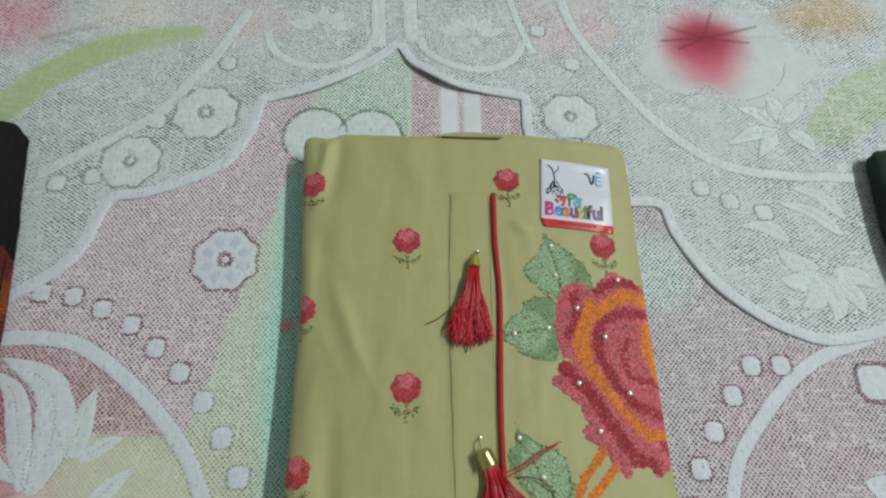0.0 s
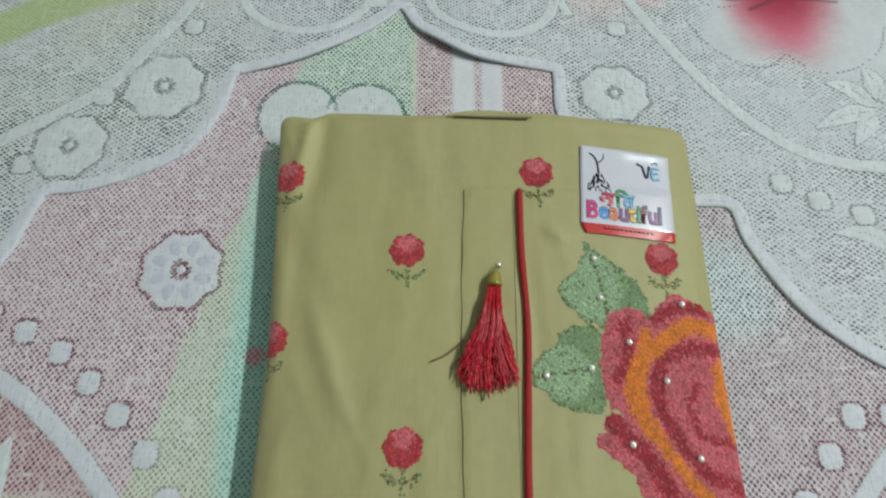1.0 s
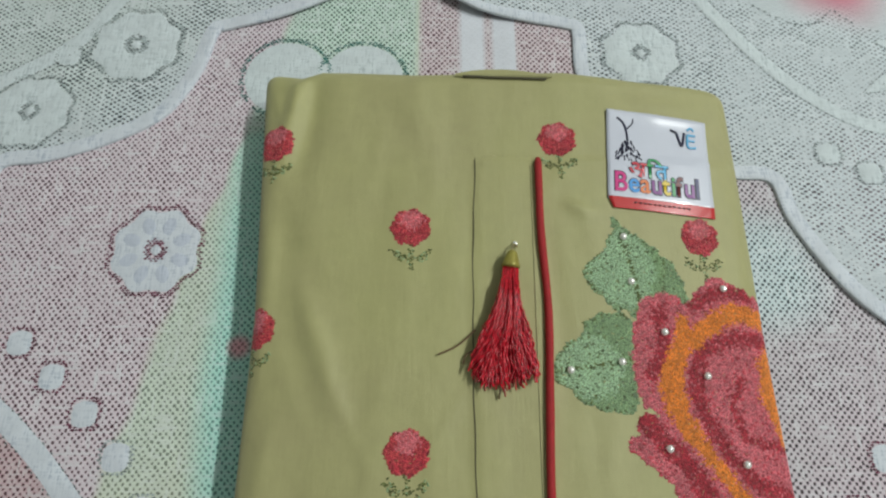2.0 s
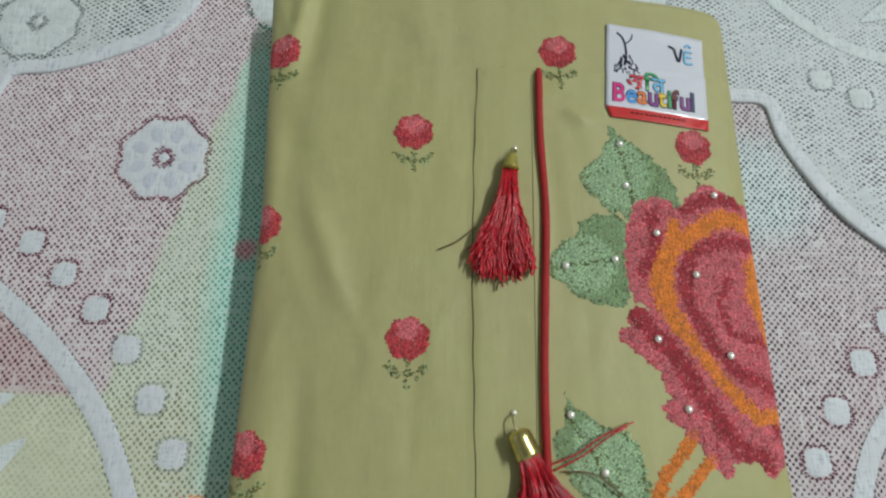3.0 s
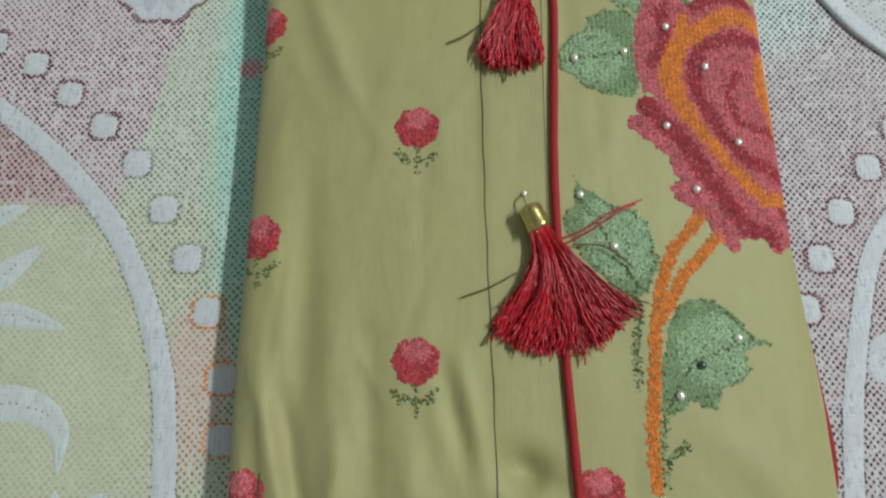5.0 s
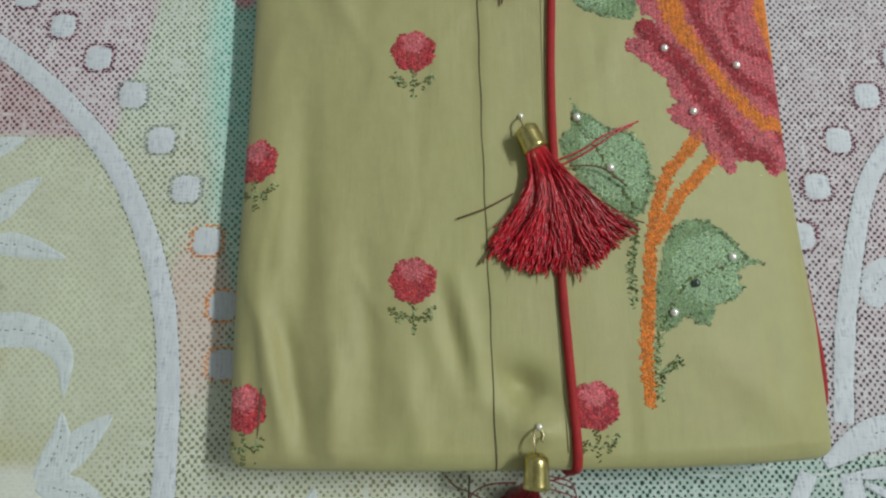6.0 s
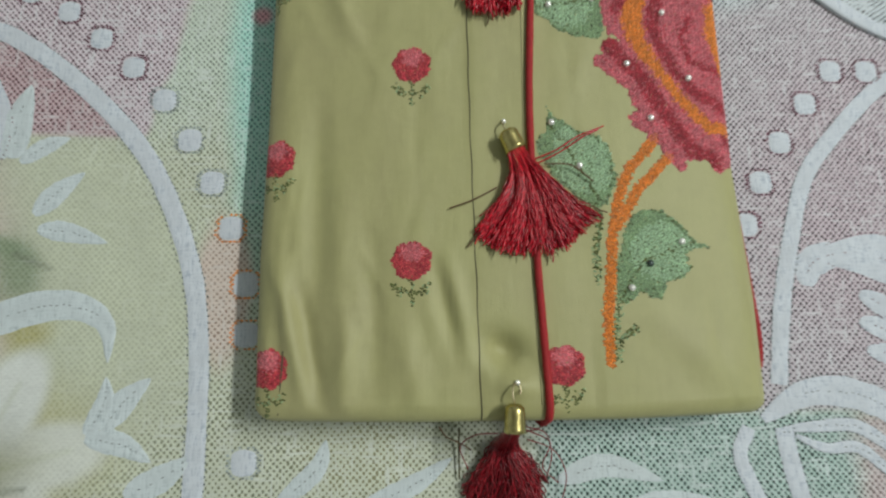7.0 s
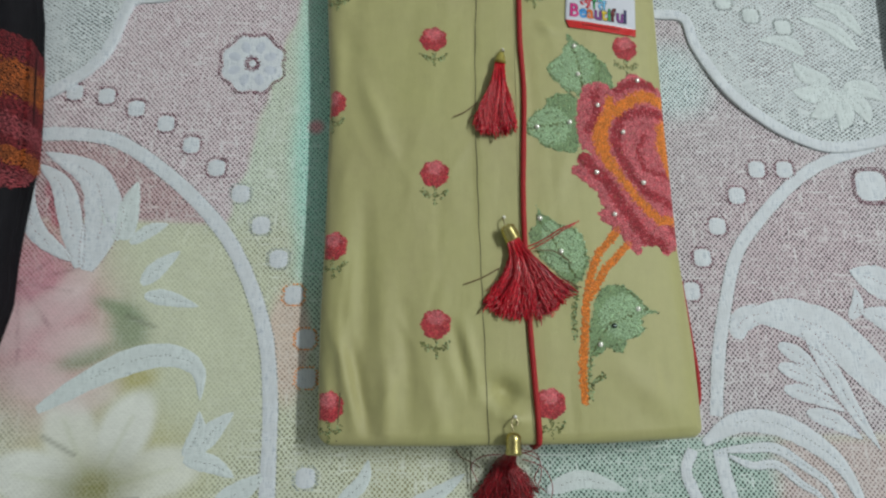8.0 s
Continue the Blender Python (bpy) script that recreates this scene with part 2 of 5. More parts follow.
def tube(geo, pts, radius, sides=8, slot=0, cap=True):
    p = np.asarray(pts, float)
    tan = np.gradient(p, axis=0)
    tan /= np.linalg.norm(tan, axis=1)[:, None] + 1e-12
    ref = np.array([0.13, 0.21, 0.97])
    s = np.cross(tan, ref)
    s /= np.linalg.norm(s, axis=1)[:, None] + 1e-12
    w = np.cross(s, tan)
    r = np.broadcast_to(np.asarray(radius, float), (len(p),))
    a = np.arange(sides) * 2 * math.pi / sides
    ring = p[:, None] + r[:, None, None] * (np.cos(a)[None, :, None] * s[:, None] + np.sin(a)[None, :, None] * w[:, None])
    faces = []
    for i in range(len(p) - 1):
        for j in range(sides):
            k = (j + 1) % sides
            faces.append((i * sides + j, i * sides + k, (i + 1) * sides + k, (i + 1) * sides + j))
    if cap:
        faces.append(tuple(range(sides))[::-1])
        faces.append(tuple((len(p) - 1) * sides + j for j in range(sides)))
    geo.add(ring.reshape(-1, 3), faces, slot)


def ripple(x, y, seed, scale):
    """Smooth random relief in -1..1."""
    r = np.random.RandomState(seed)
    out = 0
    for k in range(7):
        a, ph, f = r.uniform(0, 6.28), r.uniform(0, 6.28), scale * r.uniform(0.6, 2.0)
        out = out + np.sin((np.cos(a) * x + np.sin(a) * y) * f + ph)
    return out / 5.0


def sm(a, b, t):
    u = np.clip((t - a) / (b - a), 0, 1)
    return u * u * (3 - 2 * u)


def seg_dist(x, y, p, q):
    """Distance to a segment, and how far along it."""
    px, py, dx, dy = p[0], p[1], q[0] - p[0], q[1] - p[1]
    t = np.clip(((x - px) * dx + (y - py) * dy) / (dx * dx + dy * dy), 0, 1)
    return np.hypot(x - px - t * dx, y - py - t * dy), t


def line_dist(x, y, pts):
    d = np.full(np.shape(x), 9.0)
    for p, q in zip(pts[:-1], pts[1:]):
        d = np.minimum(d, seg_dist(x, y, p, q)[0])
    return d


def inside(x, y, poly):
    """Which points lie within a closed outline."""
    x, y = np.asarray(x, float), np.asarray(y, float)
    hit = np.zeros(x.shape, bool)
    p = np.asarray(poly, float)
    for (x0, y0), (x1, y1) in zip(p, np.roll(p, -1, 0)):
        cross = (y0 > y) != (y1 > y)
        hit ^= cross & (x < (x1 - x0) * (y - y0) / (y1 - y0 + 1e-12) + x0)
    return hit


# ---- the room ----
def box(name, lo, hi, mat, kind="structure", parent=None, bevel=0.0):
    bm = bmesh.new()
    bmesh.ops.create_cube(bm, size=1)
    for v in bm.verts:
        v.co = Vector([(lo[i] + hi[i]) / 2 + v.co[i] * (hi[i] - lo[i]) for i in range(3)])
    if bevel:
        bmesh.ops.bevel(bm, geom=bm.edges[:], offset=bevel, segments=2, affect="EDGES")
    me = bpy.data.meshes.new(name)
    bm.to_mesh(me)
    bm.free()
    me.materials.append(mat)
    ob = new(name, me)
    if parent:
        ob.parent = parent
        ob.location = -parent.location
    elif kind:
        tagged(ob, kind=kind)
    return ob


FZ, CZ = -0.76, 2.55
tagged(box("floor", (-2.2, -2.0, FZ - 0.1), (1.9, 2.2, FZ), FLOOR), "grey cement floor of the room", "floor")
tagged(box("ceiling", (-2.2, -2.0, CZ), (1.9, 2.2, CZ + 0.1), WHITE_PAINT), "white painted ceiling of the room", "ceiling")
for nm, lo, hi in (("wall_east", (1.9, -2.0, FZ), (2.0, 2.2, CZ)), ("wall_west", (-2.3, -2.0, FZ), (-2.2, 2.2, CZ)),
                   ("wall_north", (-2.3, 2.2, FZ), (2.0, 2.3, CZ)), ("wall_south", (-2.3, -2.1, FZ), (2.0, -2.0, CZ))):
    tagged(box(nm, lo, hi, PAINT), "pale green-white painted room wall", "wall")

tube_light = thing("tube_light", "white fluorescent tube light on a bracket near the wall", "lamp", tuple(LAMP_AT))
g = Geo()
tube(g, [(LAMP_AT.x, LAMP_AT.y - 0.58, LAMP_AT.z), (LAMP_AT.x, LAMP_AT.y + 0.58, LAMP_AT.z)], 0.013, 12)
part("tube", g, GLOW, tube_light, "glowing white glass tube")
box("batten", (LAMP_AT.x + 0.02, LAMP_AT.y - 0.61, LAMP_AT.z - 0.02), (1.9, LAMP_AT.y + 0.61, LAMP_AT.z + 0.03), ENAMEL, "", tube_light, 0.004)
for s in (-1, 1):
    box("socket", (LAMP_AT.x - 0.018, LAMP_AT.y + s * 0.595 - 0.014, LAMP_AT.z - 0.02), (LAMP_AT.x + 0.022, LAMP_AT.y + s * 0.595 + 0.014, LAMP_AT.z + 0.02), ENAMEL, "", tube_light, 0.003)

table = thing("table", "brown wooden table under the lace tablecloth", "table", (0.05, 0.1, FZ))
box("tabletop", (-0.7, -0.55, -0.034), (0.8, 0.75, -0.003), WOOD, "", table, 0.004)
for lx, ly in ((-0.62, -0.47), (0.72, -0.47), (-0.62, 0.67), (0.72, 0.67)):
    box("leg", (lx - 0.03, ly - 0.03, FZ), (lx + 0.03, ly + 0.03, -0.034), WOOD, "", table, 0.004)


# ---- the printed lace tablecloth ----
def cloth_z(x, y):
    return 0.0006 * ripple(x, y, 3, 22.0) - 0.0004


def sheet_axis(lo, a, b, hi, step):
    return np.concatenate([np.linspace(lo, a, 8)[:-1], np.arange(a, b, step), np.linspace(b, hi, 8)])


def spread(x, y, cx, cy, rx, ry, turn=0.0, soft=0.5):
    """A soft round patch of dye: 1 in the middle, 0 outside."""
    c, s = math.cos(turn), math.sin(turn)
    u, v = ((x - cx) * c + (y - cy) * s) / rx, (-(x - cx) * s + (y - cy) * c) / ry
    return 1 - sm(1 - soft, 1 + soft, np.hypot(u, v) + 0.12 * ripple(x, y, 11, 90))


def dye(cols, mask, col):
    return cols * (1 - mask[..., None]) + np.array(col) * mask[..., None]


def lower_print(x, y):
    """Thread colour, ground colour and openness of the net at each point."""
    wob = 0.004 * ripple(x, y, 5, 120)
    one = np.ones(x.shape)
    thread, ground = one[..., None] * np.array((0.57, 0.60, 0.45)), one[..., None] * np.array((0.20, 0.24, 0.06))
    border = -0.105 + (y - 0.154) * 0.26
    mint = sm(-0.03, 0.03, y + 0.02 + wob) * sm(border - 0.004, border + 0.004, x) * (1 - sm(0.12, 0.16, x))
    thread, ground = dye(thread, mint * 0.8, (0.60, 0.69, 0.58)), dye(ground, mint, (0.10, 0.22, 0.14))
    # Teal put into the print where the kurta's cast shadow falls, to tint it.
    teal = spread(x, y, -0.086, 0.06, 0.018, 0.15)
    thread, ground = dye(thread, teal, (0.39, 0.74, 0.64)), dye(ground, teal, (0.06, 0.32, 0.28))
    pink = (1 - sm(-0.003, 0.003, x - border + wob)) * sm(-0.026, -0.021, y + 0.04 * (x + 0.2))
    thread, ground = dye(thread, pink, (0.66, 0.54, 0.59)), dye(ground, pink, (0.19, 0.03, 0.075))
    arc = np.interp(x, (-.36, -.287, -.246, -.221, -.195, -.169, -.147), (.034, .043, .041, .030, .011, -.013, -.040))
    under = pink * (1 - sm(-0.002, 0.002, y - arc))
    thread, ground = dye(thread, under, (0.52, 0.33, 0.35)), dye(ground, under, (0.20, 0.03, 0.06))
    orange = spread(x, y, -0.103, -0.112, 0.015, 0.04, 0, 0.25)
    thread, ground = dye(thread, orange, (0.68, 0.56, 0.48)), dye(ground, orange, (0.50, 0.16, 0.03))
    right = sm(0.12, 0.14, x) * sm(-0.182, -0.176, y)
    thread, ground = dye(thread, right, (0.53, 0.46, 0.50)), dye(ground, right, (0.05, 0.018, 0.035))
    deep = right * spread(x, y, 0.27, -0.06, 0.075, 0.09, 0, 0.4)
    thread = dye(thread, deep * 0.7, (0.54, 0.40, 0.45))
    blue = spread(x, y, 0.19, 0.09, 0.03, 0.03)
    thread, ground = dye(thread, blue, (0.55, 0.66, 0.68)), dye(ground, blue, (0.07, 0.13, 0.16))
    jade = sm(0.055, 0.075, x + wob) * (1 - sm(0.23, 0.25, x)) * (1 - sm(-0.182, -0.176, y))
    thread, ground = dye(thread, jade, (0.36, 0.51, 0.45)), dye(ground, jade, (0.02, 0.08, 0.06))
    rust = sm(0.225, 0.245, x + wob) * (1 - sm(-0.186, -0.176, y))
    thread, ground = dye(thread, rust, (0.56, 0.46, 0.45)), dye(ground, rust, (0.22, 0.09, 0.08))
    top = sm(0.0, 0.003, x) * sm(0.17, 0.18, y) * (1 - sm(0.11, 0.12, x))
    thread, ground = dye(thread, top, (0.60, 0.47, 0.50)), dye(ground, top, (0.22, 0.02, 0.06))
    fresh = sm(0.17, 0.18, y) * (1 - sm(-0.003, 0.0, x)) * sm(border - 0.004, border + 0.004, x)
    thread, ground = dye(thread, fresh, (0.52, 0.68, 0.57)), dye(ground, fresh, (0.06, 0.24, 0.15))
    warm = spread(x, y, -0.03, -0.20, 0.03, 0.02)
    ground = dye(ground, warm, (0.50, 0.40, 0.03))
    # printed flower heads beside the arc
    rose = spread(x, y, -0.288, -0.07, 0.036, 0.055, 0.1, 0.5)
    thread, ground = dye(thread, rose * 0.85, (0.56, 0.20, 0.24)), dye(ground, rose, (0.40, 0.07, 0.11))
    haze = spread(x, y, -0.272, -0.10, 0.045, 0.06, 0, 0.7)
    thread = dye(thread, haze * 0.8, (0.60, 0.29, 0.36))
    bud = spread(x, y, -0.274, -0.008, 0.007, 0.022, 0.2, 0.2)
    thread, ground = dye(thread, bud, (0.45, 0.08, 0.12)), dye(ground, bud, (0.28, 0.03, 0.06))
    for cx, cy, rx, ry, a in ((-0.213, -0.100, 0.012, 0.018, 0.3), (-0.240, -0.120, 0.020, 0.007, 0.3), (-0.222, -0.087, 0.016, 0.005, -0.4)):
        m = spread(x, y, cx, cy, rx, ry, a, 0.6)
        thread, ground = dye(thread, m * 0.8, (0.22, 0.29, 0.17)), dye(ground, m, (0.07, 0.11, 0.05))
    for cx, cy, r in ((-0.205, -0.135, 0.014), (-0.222, -0.20, 0.055)):
        m = spread(x, y, cx, cy, r, r * 0.6, 0.2, 0.7)
        thread, ground = dye(thread, m * 0.8, (0.44, 0.40, 0.14)), dye(ground, m, (0.25, 0.21, 0.04))
    petal = np.zeros(x.shape)
    for k in range(7):
        a = math.radians(14 + k * 360 / 7)
        one_petal = spread(x, y, -.226 + .040 * math.cos(a), -.206 + .037 * math.sin(a), .030, .017, a, 0.25)
        thread = dye(thread, one_petal * (0.82 + 0.15 * (k % 2)), (0.70, 0.72, 0.68))
        petal = np.maximum(petal, one_petal)
        rib = np.exp(-((seg_dist(x, y, (-.226, -.206), (-.226 + .052 * math.cos(a), -.206 + .05 * math.sin(a)))[0] / 0.0016) ** 2))
        thread = dye(thread, rib * 0.25, (0.42, 0.46, 0.28))
    for px_, py_, rx_, ry_, a in ((-.262, -.085, .022, .013, .5), (-.252, -.110, .024, .012, .1), (-.270, -.135, .024, .014, -.3), (-.296, -.10, .02, .02, 0), (-.250, -.065, .018, .010, .9), (-.235, -.145, .022, .010, .3)):
        m = spread(x, y, px_, py_, rx_, ry_, a, 0.4)
        thread = dye(thread, m * 0.5, (0.70, 0.60, 0.60))
        petal = np.maximum(petal, m * 0.7)
    heart = spread(x, y, -0.226, -0.206, 0.026, 0.018, 0.3, 0.9)
    thread = dye(thread, heart * 0.8, (0.20, 0.20, 0.07))
    red_dot = spread(x, y, -0.0885, 0.050, 0.0055, 0.0055)
    thread, ground = dye(thread, red_dot, (0.75, 0.36, 0.42)), dye(ground, red_dot, (0.7, 0.3, 0.38))
    for q in ((-.262, -.045), (-.255, -.075), (-.262, -.105), (-.285, -.125), (-.25, -.058)):
        seam = np.exp(-((seg_dist(x, y, (-.292, -.068), q)[0] / 0.0011) ** 2)) * (0.5 + 0.5 * ripple(x, y, 17, 500))
        thread = dye(thread, np.clip(seam, 0, 1) * 0.6, (0.20, 0.06, 0.08))
    for p0, q in (((-.262, -.172), (-.240, -.184)), ((-.212, -.214), (-.196, -.212)), ((-.215, -.092), (-.195, -.100))):
        seam = np.exp(-((seg_dist(x, y, p0, q)[0] / 0.0013) ** 2))
        thread = dye(thread, seam * 0.6, (0.16, 0.17, 0.12))
    faint = spread(x, y, -0.21, -0.12, 0.10, 0.10, 0, 0.3)
    openness = 0.95 + 0.0 * under - 0.5 * faint * (1 - under) - (0.45 * mint * (1 - teal) * sm(-0.11, -0.10, x) + 0.25 * (1 - pink) * (1 - right) * (1 - jade)) * (1 - top) * (1 - fresh)
    stripe = np.maximum(sm(0.025, 0.027, x) * (1 - sm(0.041, 0.043, x)), sm(0.045, 0.047, x) * (1 - sm(0.060, 0.062, x))) * sm(0.17, 0.18, y)
    thread = dye(thread, stripe, (0.68, 0.70, 0.75))
    return thread, ground, np.clip(openness * (1 - stripe) * (1 - 0.75 * petal), 0.05, 1)


def coloured_sheet(name, xs, ys, height, printing, keep, mat, parent, label, depth):
    X, Y = np.meshgrid(xs, ys)
    Z = height(X, Y)
    nx, ny = len(xs), len(ys)
    i, j = np.meshgrid(np.arange(nx - 1), np.arange(ny - 1))
    a = (j * nx + i).ravel()
    faces = np.stack([a, a + 1, a + nx + 1, a + nx], 1)
    if keep is not None:
        k = keep(X, Y).ravel()
        faces = faces[k[faces].all(1)]
    me = bpy.data.meshes.new(name)
    me.from_pydata(np.stack([X, Y, Z], -1).reshape(-1, 3).tolist(), [], faces.tolist())
    thread, ground, openness = printing(X, Y)
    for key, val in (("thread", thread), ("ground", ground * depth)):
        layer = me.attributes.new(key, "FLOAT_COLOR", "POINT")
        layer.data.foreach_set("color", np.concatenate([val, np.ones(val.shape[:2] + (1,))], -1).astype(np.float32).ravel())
    me.attributes.new("open", "FLOAT", "POINT").data.foreach_set("value", openness.astype(np.float32).ravel())
    me.polygons.foreach_set("use_smooth", [True] * len(faces))
    me.materials.append(mat)
    me.update()
    ob = new(name, me)
    ob.parent = parent
    if label:
        ob["label"] = label
    return ob


tablecloth = thing("tablecloth", "printed lace tablecloth in pink, green and white spread flat", "tablecloth")
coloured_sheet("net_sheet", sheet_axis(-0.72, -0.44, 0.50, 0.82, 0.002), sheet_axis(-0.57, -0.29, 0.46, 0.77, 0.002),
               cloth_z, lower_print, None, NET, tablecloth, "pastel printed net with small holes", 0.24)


def ribbon(geo, spine, width, thick, base, slot=0, rows=7, groove=0.0, n=40):
    """A raised band or leaf along a curve: width(t) in metres, a rounded section, an optional groove along its middle."""
    p = smooth_line(spine, n)
    t = np.linspace(0, 1, n)
    d = np.gradient(p, axis=0)
    d /= np.linalg.norm(d, axis=1)[:, None] + 1e-12
    nrm = np.stack([-d[:, 1], d[:, 0]], 1)
    w = np.array([width(k) for k in t]) / 2
    w = w * (1 + 0.08 * ripple(p[:, 0], p[:, 1], 62, 900))
    s = np.linspace(-1, 1, rows)
    pos = p[:, None] + nrm[:, None] * (s[None, :, None] * w[:, None, None])
    prof = thick * (np.sqrt(np.maximum(0, 1 - s**4)) - groove * np.exp(-((s / 0.28) ** 2)))
    z = base(pos[..., 0], pos[..., 1]) + prof[None] + 0.0001
    z += 0.00012 * ripple(pos[..., 0], pos[..., 1], 21, 900)
    faces = [(i * rows + j, i * rows + j + 1, (i + 1) * rows + j + 1, (i + 1) * rows + j) for i in range(n - 1) for j in range(rows - 1)]
    geo.add(np.concatenate([pos, z[..., None]], -1).reshape(-1, 3), faces, slot)


def leaf_width(w):
    return lambda t: w * (math.sin(math.pi * min(1, t * 0.97 + 0.03) ** 0.8) ** 0.75 + 0.02)


def band_width(w):
    return lambda t: w


def disc(geo, cx, cy, radius, thick, base, rings=4, spokes=32, hole=0.0, slot=0):
    """A raised round patch whose radius may vary with the angle."""
    a = np.arange(spokes) * 2 * math.pi / spokes
    r = np.array([radius(k) for k in a]) * (1 + 0.00035 / radius(0.0) * ripple(cx + 50 * a, cy + 31 * a, 61, 1.0))
    f = np.linspace(1, hole, rings)
    x, y = cx + f[:, None] * r * np.cos(a), cy + f[:, None] * r * np.sin(a)
    h = thick * np.minimum(1, 1.4 * (1 - np.abs(np.linspace(-1, 1 if hole else 0, rings)) ** 3))
    z = base(x, y) + h[:, None] + 0.0001
    faces = [(i * spokes + j, i * spokes + (j + 1) % spokes, (i + 1) * spokes + (j + 1) % spokes, (i + 1) * spokes + j) for i in range(rings - 1) for j in range(spokes)]
    if not hole:
        faces.append(tuple((rings - 1) * spokes + j for j in range(spokes)))
    geo.add(np.stack([x, y, z], -1).reshape(-1, 3), faces, slot)


def dashes(geo, line, length, gap, width, base, slot=0, jitter=0.0004, rnd=random.Random(5)):
    """Short dark threads along a line, one after another."""
    p = np.asarray(line, float)
    run = np.concatenate([[0], np.cumsum(np.linalg.norm(np.diff(p, axis=0), axis=1))])
    s = 0.0
    while s + length < run[-1]:
        if rnd.random() < 0.85:
            e = s + length * rnd.uniform(0.7, 1.1)
            q = np.array([[np.interp(k, run, p[:, 0]), np.interp(k, run, p[:, 1])] for k in (s, e)]) + rnd.uniform(-jitter, jitter)
            d = q[1] - q[0]
            d = d / (np.linalg.norm(d) + 1e-9)
            nn = np.array([-d[1], d[0]]) * width / 2
            m = q.mean(0)
            pts = [q[0], m - nn, q[1], m + nn, m]
            z = [float(base(np.array(k[0]), np.array(k[1]))) for k in pts]
            geo.add([(k[0], k[1], zz + (0.0004 if i < 4 else 0.0008)) for i, (k, zz) in enumerate(zip(pts, z))], [(0, 1, 4), (1, 2, 4), (2, 3, 4), (3, 0, 4)], slot)
        s += length + gap


def row_stitches(geo, cx, cy, radius, lo, hi, base, slot=1, rnd=random.Random(6)):
    """Level dark stitches in rows that step round a patch, between lo and hi times its radius."""
    px, py = 0.0023, 0.00125
    reach = radius(0.0) * hi * 1.2
    for j in range(int(-reach / py) - 1, int(reach / py) + 2):
        for i in range(int(-reach / px) - 1, int(reach / px) + 2):
            x, y = (i + 0.5 * (j % 2)) * px, j * py
            d = math.hypot(x, y) / radius(math.atan2(y, x))
            if lo < d < hi and rnd.random() < 0.9:
                w, h = 0.0011 * rnd.uniform(0.8, 1.2), 0.00058 * rnd.uniform(0.8, 1.3)
                x, y = cx + x + rnd.uniform(-.0002, .0002), cy + y
                z = float(base(np.array(x), np.array(y)))
                geo.add([(x - w, y, z + 0.0003), (x, y - h, z + 0.0003), (x + w, y, z + 0.0003), (x, y + h, z + 0.0003), (x, y, z + 0.0007)], [(0, 1, 4), (1, 2, 4), (2, 3, 4), (3, 0, 4)], slot)


def lace_dot(parent, x, y, r, base, outline=OUTLINE, mat=LACE):
    """A solid white dot with a squarish outline, stitched round with dark thread."""
    g = Geo()
    rr = lambda a: r / (abs(math.cos(a)) ** 3.2 + abs(math.sin(a)) ** 3.2) ** (1 / 3.2)
    disc(g, x, y, rr, 0.0004, base, 5, 24)
    row_stitches(g, x, y, rr, 1.04, 1.30, base)
    part("lace_dot", g, [mat, outline], parent)


def lace_flower(parent, x, y, r, base, turn=0.0, outline=OUTLINE, mat=LACE, inner=LACE_BLUE):
    """An eight-lobed white flower with denser petals and a stitched ring in the middle."""
    g = Geo()
    rr = lambda a: r * (0.95 + 0.055 * math.cos(8 * (a + turn)))
    disc(g, x, y, rr, 0.0004, base, 8, 64, hole=0.2)
    disc(g, x, y, lambda a: r * 0.12, 0.0007, base, 3, 14)
    for k in range(8):
        a = k * math.pi / 4 - turn
        c = (x + 0.60 * r * math.cos(a), y + 0.60 * r * math.sin(a))
        pet = lambda q, a=a: r * 0.22 * 0.155 / math.hypot(0.155 * math.cos(q - a), 0.22 * math.sin(q - a))
        disc(g, c[0], c[1], pet, 0.0003, lambda u, v: base(u, v) + 0.00035, 3, 16, slot=2)
    row_stitches(g, x, y, rr, 1.03, 1.14, base)
    row_stitches(g, x, y, lambda a: r, 0.13, 0.28, lambda u, v: base(u, v) + 0.0002)
    part("lace_flower", g, [mat, outline, inner], parent)


def lace_leaf(parent, spine, w, base, groove=0.7, outline=OUTLINE_GREY, name="lace_leaf", mat=LACE, edge=False, thick=0.00035):
    g = Geo()
    ribbon(g, spine, leaf_width(w), thick, base, 0, 9, groove, 28)
    if groove:
        p = smooth_line(spine, 16)[3:13]
        dashes(g, p, 0.002, 0.0012, 0.0006, lambda x, y: base(x, y) + thick * 0.4, 1)
    if edge:
        p = smooth_line(spine, 30)
        d = np.gradient(p, axis=0)
        d /= np.linalg.norm(d, axis=1)[:, None]
        ww = np.array([leaf_width(w)(k) for k in np.linspace(0, 1, 30)])[:, None] * 0.54
        for s in (-1, 1):
            dashes(g, p + s * ww * np.stack([-d[:, 1], d[:, 0]], 1), 0.0016, 0.0012, 0.0008, base, 1)
    part(name, g, [mat, outline], parent)


def lace_band(parent, spine, w, base, ridges=(-0.5, 0.5), outline=OUTLINE_GREY, mat=LACE, name="lace_band", n=70):
    g = Geo()
    ribbon(g, spine, band_width(w), 0.0004, base, 0, 7, 0.35, n)
    p = smooth_line(spine, n)
    d = np.gradient(p, axis=0)
    d /= np.linalg.norm(d, axis=1)[:, None] + 1e-12
    nrm = np.stack([-d[:, 1], d[:, 0]], 1)
    for k in ridges:
        dashes(g, p + nrm * w * k * 1.1, 0.0020, 0.0014, 0.0010, base, 1)
    part(name, g, [mat, outline], parent)


